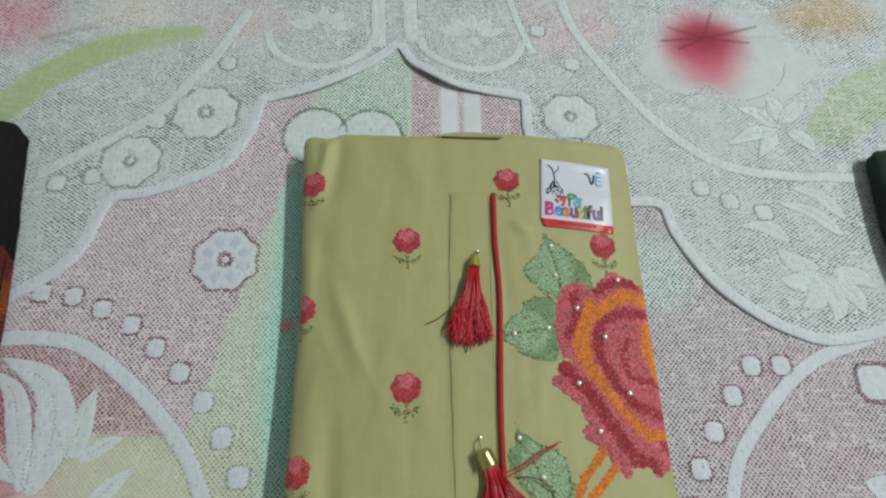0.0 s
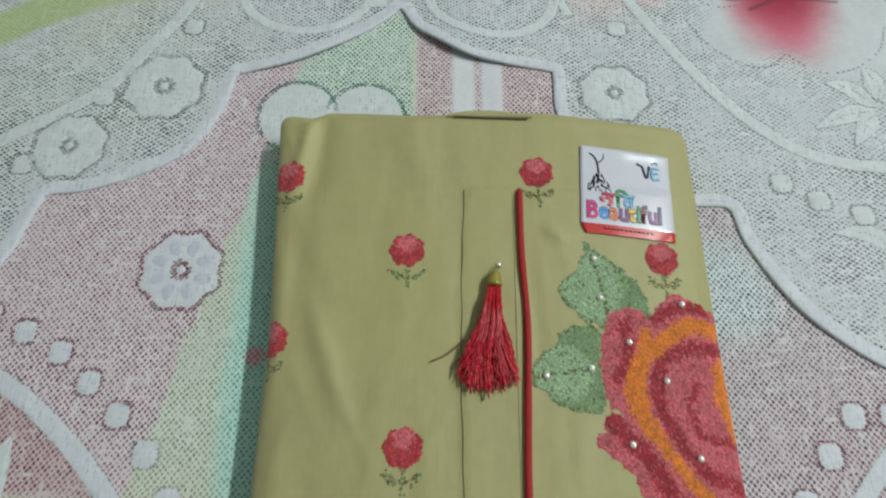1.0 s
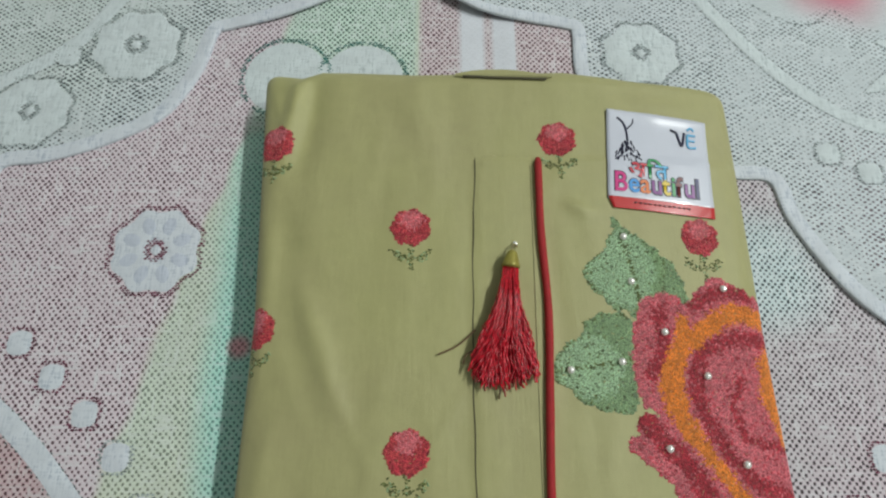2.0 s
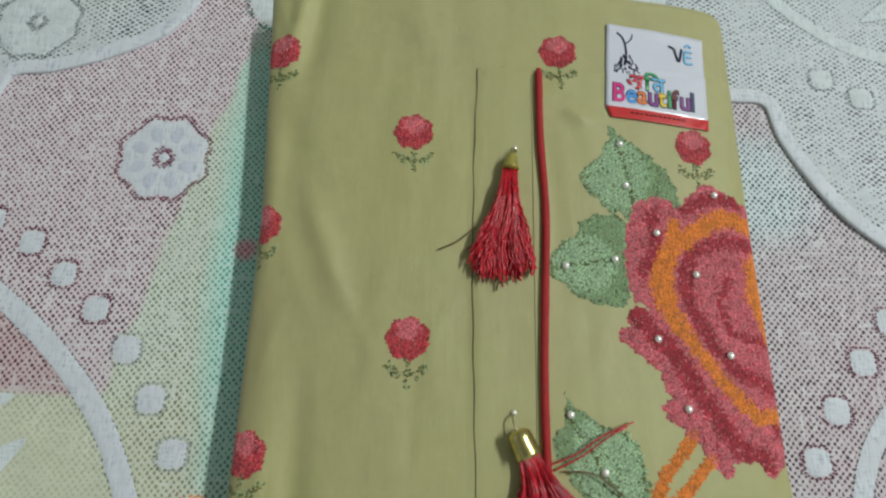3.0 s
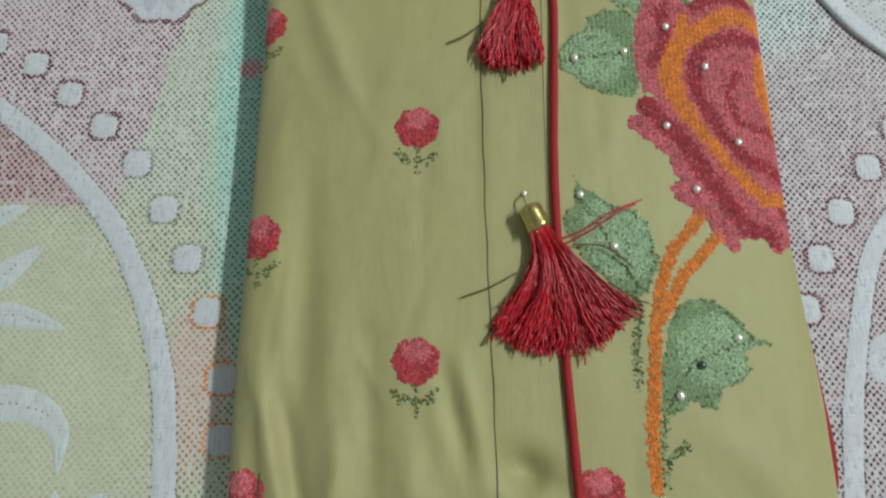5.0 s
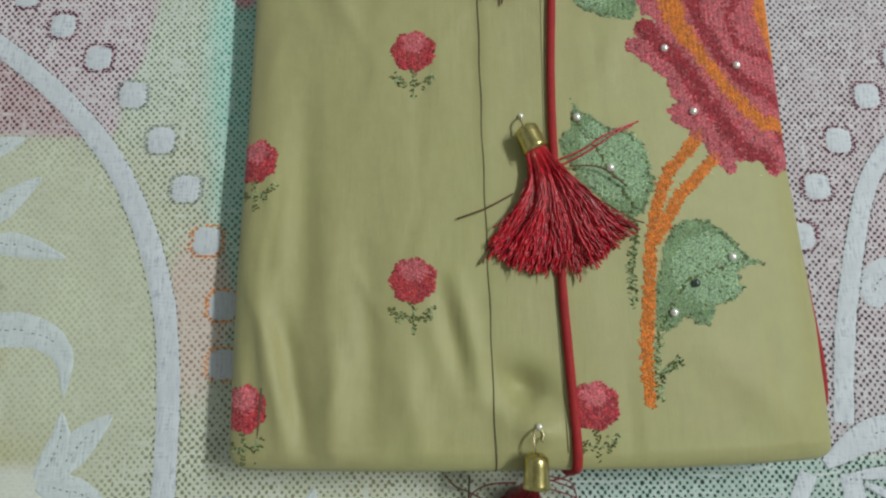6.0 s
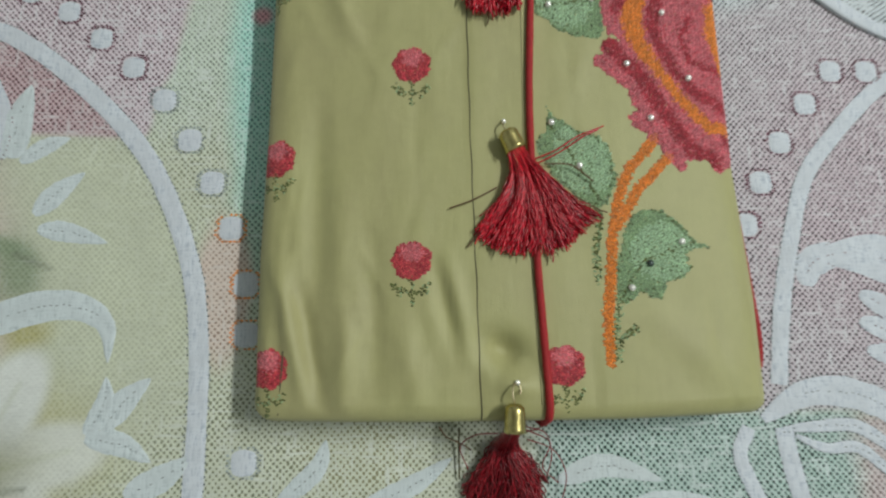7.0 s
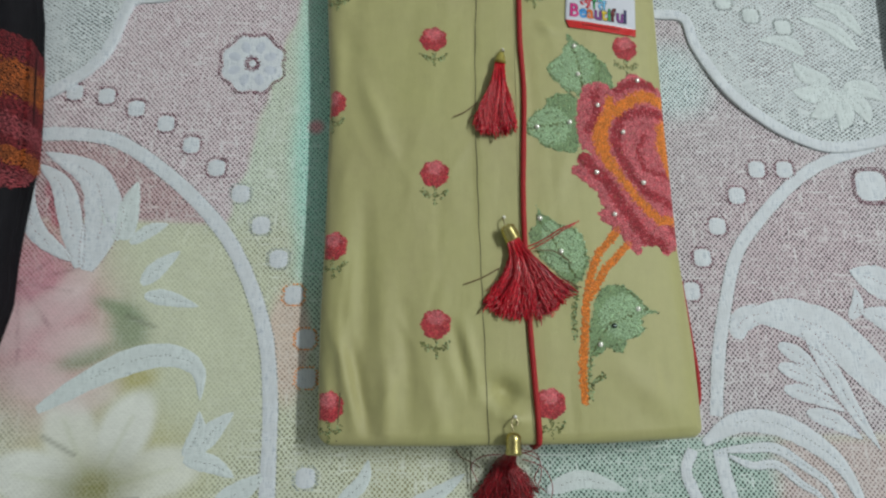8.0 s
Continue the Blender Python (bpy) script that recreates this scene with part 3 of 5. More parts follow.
# dots that follow the two arcs
for x, y in ((-.271, .077), (-.247, .074), (-.224, .064), (-.201, .052), (-.181, .035), (-.161, .017)):
    lace_dot(tablecloth, x, y, 0.0062, cloth_z)
for x, y in ((-.142, -.003), (-.126, -.027), (-.112, -.052), (-.100, -.078), (-.0905, -.109), (-.089, -.136), (-.087, -.201)):
    lace_dot(tablecloth, x, y, 0.0066, cloth_z, OUTLINE_PALE if y > -0.06 or y < -0.15 else S_ORANGE)
for x, y in ((.271, .017), (.249, .017), (.231, -.004), (.213, -.028), (.199, -.052), (.188, -.077)):
    lace_dot(tablecloth, x, y, 0.0064, cloth_z)
lace_dot(tablecloth, 0.338, 0.004, 0.012, cloth_z)
lace_flower(tablecloth, -0.1395, 0.102, 0.0245, cloth_z, 0.39)
# big arcs either side of the garment
lace_band(tablecloth, [(-.33, .036), (-.287, .043), (-.246, .041), (-.221, .030), (-.195, .011), (-.169, -.013), (-.147, -.040), (-.130, -.073), (-.118, -.109), (-.113, -.148), (-.112, -.185), (-.112, -.24)], 0.0105, cloth_z)
lace_band(tablecloth, [(.345, .037), (.304, .023), (.275, .005), (.245, -.024), (.225, -.050), (.212, -.088), (.203, -.125), (.197, -.165)], 0.0095, cloth_z)
# tulip, sprigs and petals on the flowered side
for sp, w in (([(-.258, -.052), (-.284, -.032), (-.294, -.006), (-.290, .018)], 0.013), ([(-.252, -.058), (-.262, -.022), (-.272, .004), (-.290, .020)], 0.017), ([(-.246, -.060), (-.239, -.022), (-.250, .010), (-.286, .029)], 0.026)):
    lace_leaf(tablecloth, sp, w, cloth_z, 0.3, OUTLINE, "tulip_petal", LACE, True)
for sp, w in (([(-.222, -.038), (-.222, -.018), (-.217, .006)], 0.017), ([(-.226, -.038), (-.234, -.026), (-.242, -.012)], 0.009), ([(-.218, -.040), (-.205, -.031), (-.192, -.026)], 0.010),
              ([(-.207, -.070), (-.196, -.058), (-.182, -.046)], 0.012), ([(-.204, -.078), (-.188, -.080), (-.166, -.086)], 0.011),
              ([(-.168, -.186), (-.160, -.172), (-.160, -.157)], 0.011), ([(-.160, -.184), (-.150, -.170), (-.137, -.158)], 0.013), ([(-.168, -.188), (-.150, -.191), (-.134, -.200)], 0.012), ([(-.146, -.216), (-.130, -.209), (-.112, -.197)], 0.014)):
    lace_leaf(tablecloth, sp, w, cloth_z, 0.7, mat=LACE_SOFT)
lace_leaf(tablecloth, [(-.268, -.155), (-.235, -.135), (-.205, -.122), (-.180, -.120), (-.163, -.130), (-.160, -.150)], 0.017, cloth_z, 0.25, name="scroll", mat=LACE_SOFT)
# scrolling leaves on the far side of the garment
lace_leaf(tablecloth, [(.219, -.112), (.222, -.100), (.236, -.094), (.256, -.094)], 0.017, cloth_z, 0.5, OUTLINE, "scroll")
lace_leaf(tablecloth, [(.232, -.094), (.262, -.096), (.290, -.110), (.312, -.133), (.335, -.165), (.345, -.20)], 0.030, cloth_z, 0.35, OUTLINE, "scroll", LACE, True)
lace_leaf(tablecloth, [(.268, -.104), (.282, -.130), (.296, -.160), (.312, -.190)], 0.013, cloth_z, 0.5, OUTLINE, "frond", LACE, True)
for a, b in (((.248, -.116), (.278, -.140)), ((.246, -.131), (.284, -.152)), ((.248, -.147), (.290, -.163)), ((.262, -.163), (.300, -.182))):
    lace_leaf(tablecloth, [a, ((a[0] + b[0]) / 2, (a[1] + b[1]) / 2 + 0.003), b], 0.012, cloth_z, 0.6, OUTLINE, "frond", LACE, True)
for sp, w in (([(.345, -.078), (.330, -.070), (.310, -.062)], 0.024), ([(.305, -.098), (.312, -.088), (.312, -.075)], 0.010), ([(.355, -.115), (.336, -.100), (.312, -.092)], 0.020)):
    lace_leaf(tablecloth, sp, w, cloth_z, 0.5, OUTLINE, "lace_leaf", LACE, True)
for r0, w in ((0.0, 0.016), (0.017, 0.007), (0.028, 0.006)):
    lace_leaf(tablecloth, [(.186 + r0 * .6, -.183 - r0 * .3), (.210 + r0 * .3, -.170 - r0), (.236, -.170 - r0), (.262 - r0 * .4, -.182 - r0), (.284 - r0 * .7, -.203 - r0 * .6), (.298 - r0, -.24)], w, cloth_z, 0.3, OUTLINE_GREY, "scroll", LACE, True)
lace_band(tablecloth, [(.178, -.187), (.172, -.200), (.176, -.214), (.186, -.235)], 0.008, cloth_z)
lace_band(tablecloth, [(.197, -.187), (.199, -.205), (.206, -.24)], 0.010, cloth_z)
for sp, w in (([(.075, -.212), (.10, -.205), (.13, -.213)], 0.012), ([(.10, -.235), (.125, -.224), (.155, -.222)], 0.012), ([(-.07, -.222), (-.05, -.205), (-.045, -.19)], 0.010), ([(-.03, -.225), (0, -.213), (.02, -.20)], 0.010)):
    lace_leaf(tablecloth, sp, w, cloth_z, 0.4, mat=LACE_SOFT)
OUTLINE_TEAL = plain("teal_outline_thread", (0.03, 0.17, 0.15), 0.7, vary=0.3, grain=1600, island=0.4)
for x, y in ((-0.079, 0.212), (-0.033, 0.210)):
    g = Geo()
    disc(g, x, y, lambda a: 0.025, 0.0006, cloth_z, 5, 32)
    row_stitches(g, x, y, lambda a: 0.025, 1.03, 1.14, cloth_z)
    part("lace_scallop", g, [LACE_SOFT, OUTLINE_TEAL], tablecloth)


# ---- the white lace runner that overlaps it, with a scalloped edge ----
SCALLOP = [(-.40, .05), (-.335, .055), (-.285, .074), (-.251, .104), (-.239, .142), (-.233, .152), (-.212, .155), (-.179, .167), (-.150, .186), (-.134, .217), (-.128, .247),
           (-.120, .252), (-.084, .264), (-.045, .287), (-.022, .306), (-.013, .315), (-.003, .298), (.008, .287), (.036, .269), (.066, .262), (.093, .257), (.098, .252), (.098, .220), (.110, .190), (.15, .150),
           (.185, .148), (.203, .145), (.209, .120), (.230, .080), (.257, .054), (.282, .039), (.310, .031), (.353, .038), (.40, .06), (.50, .05)]
RUNNER_EDGE = smooth_line(SCALLOP, 260)
RUNNER_AREA = np.vstack([RUNNER_EDGE, [(0.50, 0.80), (-0.40, 0.80)]])


def runner_z(x, y):
    lift = 0.006 * np.exp(-(((x - 0.03) / 0.035) ** 2 + ((y - 0.285) / 0.03) ** 2)) + 0.0009 * np.exp(-(((x - 0.24) / 0.05) ** 2 + ((y - 0.075) / 0.03) ** 2))
    lift = lift + 0.002 * np.exp(-(((x + 0.08) / 0.05) ** 2 + ((y - 0.268) / 0.02) ** 2))
    crumple = 0.0011 * ripple(x, y, 9, 120) * np.exp(-(((x - 0.31) / 0.07) ** 2 + ((y - 0.2) / 0.09) ** 2))
    return cloth_z(x, y) + 0.0013 + lift + crumple


def runner_print(x, y):
    one = np.ones(x.shape)
    thread, ground = one[..., None] * np.array((0.52, 0.58, 0.61)), one[..., None] * np.array((0.05, 0.07, 0.075))
    rosy = np.maximum(spread(x, y, 0.14, 0.36, 0.05, 0.05), spread(x, y, -0.16, 0.345, 0.05, 0.03))
    thread, ground = dye(thread, rosy * 0.7, (0.60, 0.52, 0.50)), dye(ground, rosy, (0.30, 0.18, 0.18))
    mauve = spread(x, y, 0.27, 0.12, 0.05, 0.06)
    ground = dye(ground, mauve * 0.6, (0.34, 0.24, 0.28))
    sage = spread(x, y, -0.23, 0.24, 0.10, 0.06, 0.5)
    thread = dye(thread, sage * 0.35, (0.55, 0.66, 0.55))
    white = np.maximum(spread(x, y, 0.26, 0.25, 0.09, 0.07, 0.4), spread(x, y, -0.28, 0.33, 0.10, 0.05, 0.2))
    thread = dye(thread, white * 0.5, (0.56, 0.62, 0.63))
    petals = np.maximum.reduce([spread(x, y, 0.285, 0.325, 0.075, 0.045, 0.2, 0.35), spread(x, y, 0.240, 0.296, 0.030, 0.028, 0.6, 0.25), spread(x, y, 0.320, 0.278, 0.040, 0.022, 0.3, 0.25), spread(x, y, 0.345, 0.300, 0.035, 0.022, 0.1, 0.25)])
    thread = dye(thread, petals * 0.6, (0.58, 0.62, 0.63))
    halo = spread(x, y, 0.274, 0.322, 0.033, 0.046, 0.0, 0.6)
    thread, ground = dye(thread, halo * 0.97, (0.58, 0.10, 0.17)), dye(ground, halo, (0.35, 0.02, 0.06))
    core = spread(x, y, 0.276, 0.334, 0.030, 0.024, 0.1, 0.8)
    thread = dye(thread, core, (0.34, 0.015, 0.05))
    veins = np.maximum.reduce([np.exp(-((seg_dist(x, y, (0.276, 0.334), q)[0] / 0.0012) ** 2)) for q in ((0.235, 0.330), (0.245, 0.348), (0.33, 0.352), (0.318, 0.330), (0.29, 0.37), (0.25, 0.32))])
    thread = dye(thread, veins * 0.85, (0.12, 0.02, 0.03))
    gold = spread(x, y, 0.405, 0.37, 0.045, 0.030, 0.2, 0.6)
    thread, ground = dye(thread, gold * 0.85, (0.46, 0.31, 0.09)), dye(ground, gold, (0.25, 0.12, 0.02))
    leaf = (1 - sm(0.010, 0.017, seg_dist(x, y, (0.360, 0.222), (0.46, 0.305))[0] - 0.012 * np.sin(np.pi * seg_dist(x, y, (0.350, 0.215), (0.46, 0.305))[1])))
    thread, ground = dye(thread, leaf * 0.85, (0.36, 0.48, 0.24)), dye(ground, leaf, (0.15, 0.22, 0.08))
    blade = line_dist(x, y, [(-0.36, 0.222), (-0.325, 0.272), (-0.285, 0.303), (-0.235, 0.322), (-0.20, 0.328)])
    body = 1 - sm(0.012, 0.020, blade + 0.10 * np.maximum(0, x + 0.27))
    thread, ground = dye(thread, body * 0.9, (0.38, 0.50, 0.20)), dye(ground, body, (0.18, 0.26, 0.08))
    khaki = spread(x, y, -0.225, 0.300, 0.035, 0.022, 0.5)
    thread = dye(thread, khaki * 0.5, (0.52, 0.55, 0.44))
    for cx, cy, rx, ry in ((0.173, 0.337, 0.020, 0.018), (0.134, 0.334, 0.022, 0.016), (-0.157, 0.343, 0.018, 0.016)):
        blush = spread(x, y, cx, cy, rx, ry, 0.0, 0.25)
        thread, ground = dye(thread, blush * 0.8, (0.62, 0.52, 0.52)), dye(ground, blush, (0.30, 0.08, 0.09))
    pinkhead = spread(x, y, -0.375, 0.345, 0.045, 0.040, 0, 0.6)
    thread, ground = dye(thread, pinkhead * 0.85, (0.62, 0.24, 0.30)), dye(ground, pinkhead, (0.4, 0.05, 0.1))
    for q in ((-0.275, 0.338), (-0.30, 0.312), (-0.245, 0.36)):
        vein = np.exp(-((seg_dist(x, y, (-0.34, 0.318), q)[0] / 0.0016) ** 2))
        thread = dye(thread, vein * 0.5, (0.30, 0.22, 0.20))
    cream = spread(x, y, -0.255, 0.355, 0.05, 0.025, 0.2, 0.5)
    thread = dye(thread, cream * 0.6, (0.74, 0.70, 0.58))
    return thread, ground, np.clip(1.0 - 0.3 * white - 0.85 * petals + 0.1 * mauve, 0.08, 1) * (1 - 0.7 * halo) * (1 - 0.6 * body)


runner = thing("lace_runner", "white lace table runner with scalloped edge and printed red flower", "table runner", (0, 0, 0))
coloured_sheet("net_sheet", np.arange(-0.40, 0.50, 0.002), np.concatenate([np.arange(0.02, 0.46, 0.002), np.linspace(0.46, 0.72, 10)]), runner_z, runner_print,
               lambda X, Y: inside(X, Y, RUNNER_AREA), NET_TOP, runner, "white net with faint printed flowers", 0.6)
g = Geo()
p = RUNNER_EDGE
d = np.gradient(p, axis=0)
d /= np.linalg.norm(d, axis=1)[:, None]
inn = np.stack([-d[:, 1], d[:, 0]], 1)
sec = [(-0.0012, -0.0016), (-0.0014, 0.0001), (-0.0006, 0.0006), (0.0014, 0.0007), (0.0034, 0.0006), (0.0054, 0.0005), (0.0075, 0.00015)]
rows = [np.concatenate([p + inn * a, (runner_z(p[:, 0], p[:, 1]) + b)[:, None]], 1) for a, b in sec]
ring = np.stack(rows, 1)
m = len(sec)
g.add(ring.reshape(-1, 3), [(i * m + j, (i + 1) * m + j, (i + 1) * m + j + 1, i * m + j + 1) for i in range(len(p) - 1) for j in range(m - 1)])
part("scalloped_border", g, LACE, runner, "thick white corded scallop border")
for x, y, r in ((-.176, .237, .027), (-.229, .187, .024), (.139, .237, .024), (.157, .182, .020)):
    lace_flower(runner, x, y, r, runner_z, 0.39, OUTLINE_PALE, LACE_SOFT, LACE_SOFT)
for x, y in ((-.215, .227), (-.256, .173), (-.283, .167), (.240, .164), (.261, .151), (.287, .141), (.147, .298), (.118, .34), (-.165, .292)):
    lace_dot(runner, x, y, 0.0065, runner_z, OUTLINE_PALE, LACE_SOFT)
lace_band(runner, [(-.30, .175), (-.255, .205), (-.215, .235), (-.195, .27), (-.178, .30), (-.155, .36)], 0.010, runner_z, mat=LACE_SOFT, outline=OUTLINE_PALE)
lace_band(runner, [(.142, .39), (.152, .345), (.172, .301), (.198, .256), (.228, .215), (.265, .186), (.32, .176), (.40, .174)], 0.009, runner_z, mat=LACE_SOFT, outline=OUTLINE_PALE)
lace_band(runner, [(.09, .40), (.10, .35), (.112, .31)], 0.007, runner_z, mat=LACE_SOFT)
for x in (-0.030, 0.0):
    lace_band(runner, [(x, .315 if x < -.01 else .322), (x - 0.003, .36), (x - 0.006, .44)], 0.013, runner_z, mat=LACE_SOFT)
for cx, cy, r in ((-.085, .335, .050), (.055, .330, .048)):
    lace_band(runner, [(cx + r * math.cos(a), cy + 0.9 * r * math.sin(a)) for a in np.linspace(math.pi * 1.02, math.pi * 1.98, 9)], 0.008, runner_z, mat=LACE_SOFT, outline=OUTLINE_PALE)
    for k in range(5):
        a = math.radians(20 + 35 * k)
        lace_leaf(runner, [(cx + .010 * math.cos(a), cy + .01 * math.sin(a)), (cx + .034 * math.cos(a), cy + .030 * math.sin(a))], 0.012, runner_z, 0.5, OUTLINE_PALE, "lace_leaf", LACE_SOFT)
for k in range(6):
    a = math.radians(150 + 38 * k)
    lace_leaf(runner, [(.322 + .006 * math.cos(a), .088 + .006 * math.sin(a)), (.322 + .024 * math.cos(a + .2), .088 + .026 * math.sin(a + .2)), (.322 + .038 * math.cos(a), .088 + .04 * math.sin(a))], 0.015, runner_z, 0.4, OUTLINE_PALE, "lace_leaf", LACE_SOFT, True)
for a, b in (((.318, .228), (.288, .248)), ((.318, .224), (.272, .208)), ((.324, .232), (.352, .256)), ((.328, .222), (.345, .200)), ((.316, .222), (.296, .194)), ((.322, .234), (.318, .262))):
    lace_leaf(runner, [a, ((a[0] + b[0]) / 2 + .003, (a[1] + b[1]) / 2 + 0.004), b], 0.014, runner_z, 0.6, OUTLINE_GREY, "lace_leaf", LACE_SOFT, True)
for a, b in (((.345, .12), (.30, .150)), ((.352, .135), (.315, .165)), ((.30, .115), (.265, .128))):
    lace_leaf(runner, [a, ((a[0] + b[0]) / 2 + .004, (a[1] + b[1]) / 2 + 0.006), b], 0.012, runner_z, 0.5, OUTLINE_PALE, "lace_leaf", LACE_SOFT, True)

# dark stitched outlines of the printed petals
for line in ([(.200, .308), (.210, .286), (.231, .266), (.252, .262), (.268, .276)], [(.268, .274), (.286, .258), (.312, .261), (.336, .280), (.347, .305)], [(.205, .335), (.222, .322), (.243, .324)], [(.318, .335), (.340, .338), (.362, .330)]):
    g = Geo()
    dashes(g, smooth_line(line, 40), 0.0026, 0.0016, 0.0012, runner_z)
    part("stitched_outline", g, OUTLINE_GREY, runner, "dark stitched petal outline")


def shift_layout(ob):
    """Fitted shift: the runner's far side lies closer than the pattern was laid out."""
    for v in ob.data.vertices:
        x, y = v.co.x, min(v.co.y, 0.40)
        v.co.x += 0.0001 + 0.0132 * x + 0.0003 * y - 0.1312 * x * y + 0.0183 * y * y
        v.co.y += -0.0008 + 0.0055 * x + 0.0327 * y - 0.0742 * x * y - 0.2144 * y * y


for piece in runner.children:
    shift_layout(piece)


# ---- the folded kurta ----
def x_left(y):
    return np.interp(y, (-0.18, -0.10, -0.03, 0.06, 0.12, 0.20), (-0.0752, -0.0762, -0.0748, -0.0742, -0.0775, -0.0818))


def x_right(y):
    return np.interp(y, (-0.18, -0.12, -0.05, 0.05, 0.13, 0.20), (0.1765, 0.1760, 0.1715, 0.1705, 0.1715, 0.1720))


def y_low(x):
    return np.interp(x, (-0.08, 0.0, 0.1, 0.18), (-0.1765, -0.1778, -0.1778, -0.1755))


def y_high(x):
    return np.interp(x, (-0.085, -0.06, -0.05, 0.0, 0.08, 0.12, 0.175), (0.1955, 0.1905, 0.1940, 0.1915, 0.1935, 0.1885, 0.186))


CREASES = [  # from, to, half width, height
    ((-.058, .195), (-.067, .135), .005, .0016), ((-.050, .196), (-.056, .13), .006, -.0010), ((-.055, .085), (-.030, .015), .006, .0012), ((-.065, .11), (-.045, .06), .008, -.0007),
    ((-.062, .0), (-.058, -.12), .007, .0009), ((-.047, -.02), (-.046, -.13), .006, -.0010), ((-.033, -.06), (-.035, -.15), .006, .0008), ((-.066, -.10), (-.050, -.165), .005, .0013),
    ((-.055, -.115), (-.042, -.172), .0045, -.0012), ((-.030, -.125), (-.032, -.176), .005, .0010), ((-.020, -.09), (-.016, -.165), .005, -.0008), ((-.004, -.135), (.004, -.176), .006, .0007),
    ((.012, -.105), (.022, -.145), .004, -.0011), ((.017, -.10), (.027, -.15), .004, .0010), ((.036, -.140), (.052, -.150), .007, -.0028), ((.040, -.160), (.058, -.163), .006, .0014),
    ((.075, .115), (.088, .108), .003, .0010), ((.0, .19), (.004, .15), .008, .0008), ((.10, .18), (.16, .178), .006, -.0005), ((.066, .11), (.070, .02), .005, -.0006),
    ((-.02, .13), (-.025, .03), .012, -.0006), ((-.072, -.02), (-.070, -.15), .005, .0007), ((.12, -.13), (.16, -.165), .010, .0007), ((-.070, .10), (-.072, .02), .006, .0008)]


_r = random.Random(77)
for _ in range(46):  # small random wrinkles, most of them near the fold and the lower edge
    cx, cy = _r.choice([(_r.uniform(-.072, .02), _r.uniform(-.17, .18)), (_r.uniform(-.07, .03), _r.uniform(-.175, -.09)), (_r.uniform(.07, .165), _r.uniform(-.17, .18))])
    ln, an = _r.uniform(.012, .04), 1.57 + _r.gauss(0, .28)
    CREASES.append(((cx - ln * math.cos(an), cy - ln * math.sin(an)), (cx + ln * math.cos(an), cy + ln * math.sin(an)), _r.uniform(.0022, .0050), _r.choice((-1, 1)) * _r.uniform(.0001, .0003)))


def placket_x(y):
    return np.interp(y, (-0.18, -0.13, -0.04, 0.03, 0.09, 0.14), (0.033, 0.032, 0.030, 0.0292, 0.030, 0.032))


def roll_off(d, r, drop):
    u = 1 - np.clip(d / r, 0, 1)
    return drop * (1 - np.sqrt(np.maximum(0, 1 - u * u)))


TOP, RIM = 0.0362, 0.0265


def top_z(x, y):
    """Height of the garment's upper face."""
    x, y = np.asarray(x, float), np.asarray(y, float)
    dl, dr, db, dt = x - x_left(y), x_right(y) - x, y - y_low(x), y_high(x) - y
    fall = roll_off(dl, 0.011, TOP - RIM) + roll_off(dr, 0.016, TOP - RIM) + roll_off(db, 0.008, TOP - RIM) + roll_off(dt, 0.010, TOP - RIM)
    z = TOP - np.minimum(fall, TOP - RIM) * 0.62 - roll_off(dl, 0.10, 0.0065) - roll_off(dr, 0.09, 0.0130) - 0.0006
    fade = np.clip(np.minimum(np.minimum(dl, dr), np.minimum(db, dt)) / 0.008, 0.12, 1)
    for p, q, w, h in CREASES:
        h = h * (1.5 if max(p[1], q[1]) < -0.085 else 1.0)
        dd, t = seg_dist(x, y, p, q)
        z = z + fade * h * 1.9 * np.exp(-((dd / w) ** 2)) * np.sin(np.pi * np.clip(t * 0.8 + 0.1, 0, 1))
    z = z + fade * (0.0011 * ripple(x, y * 0.6, 31, 42) + 0.0003 * ripple(x, y * 0.35, 32, 160))
    return z + fade * 0.0007 * sm(-0.0006, 0.0006, x - placket_x(y)) * (1 - sm(0.138, 0.140, y))


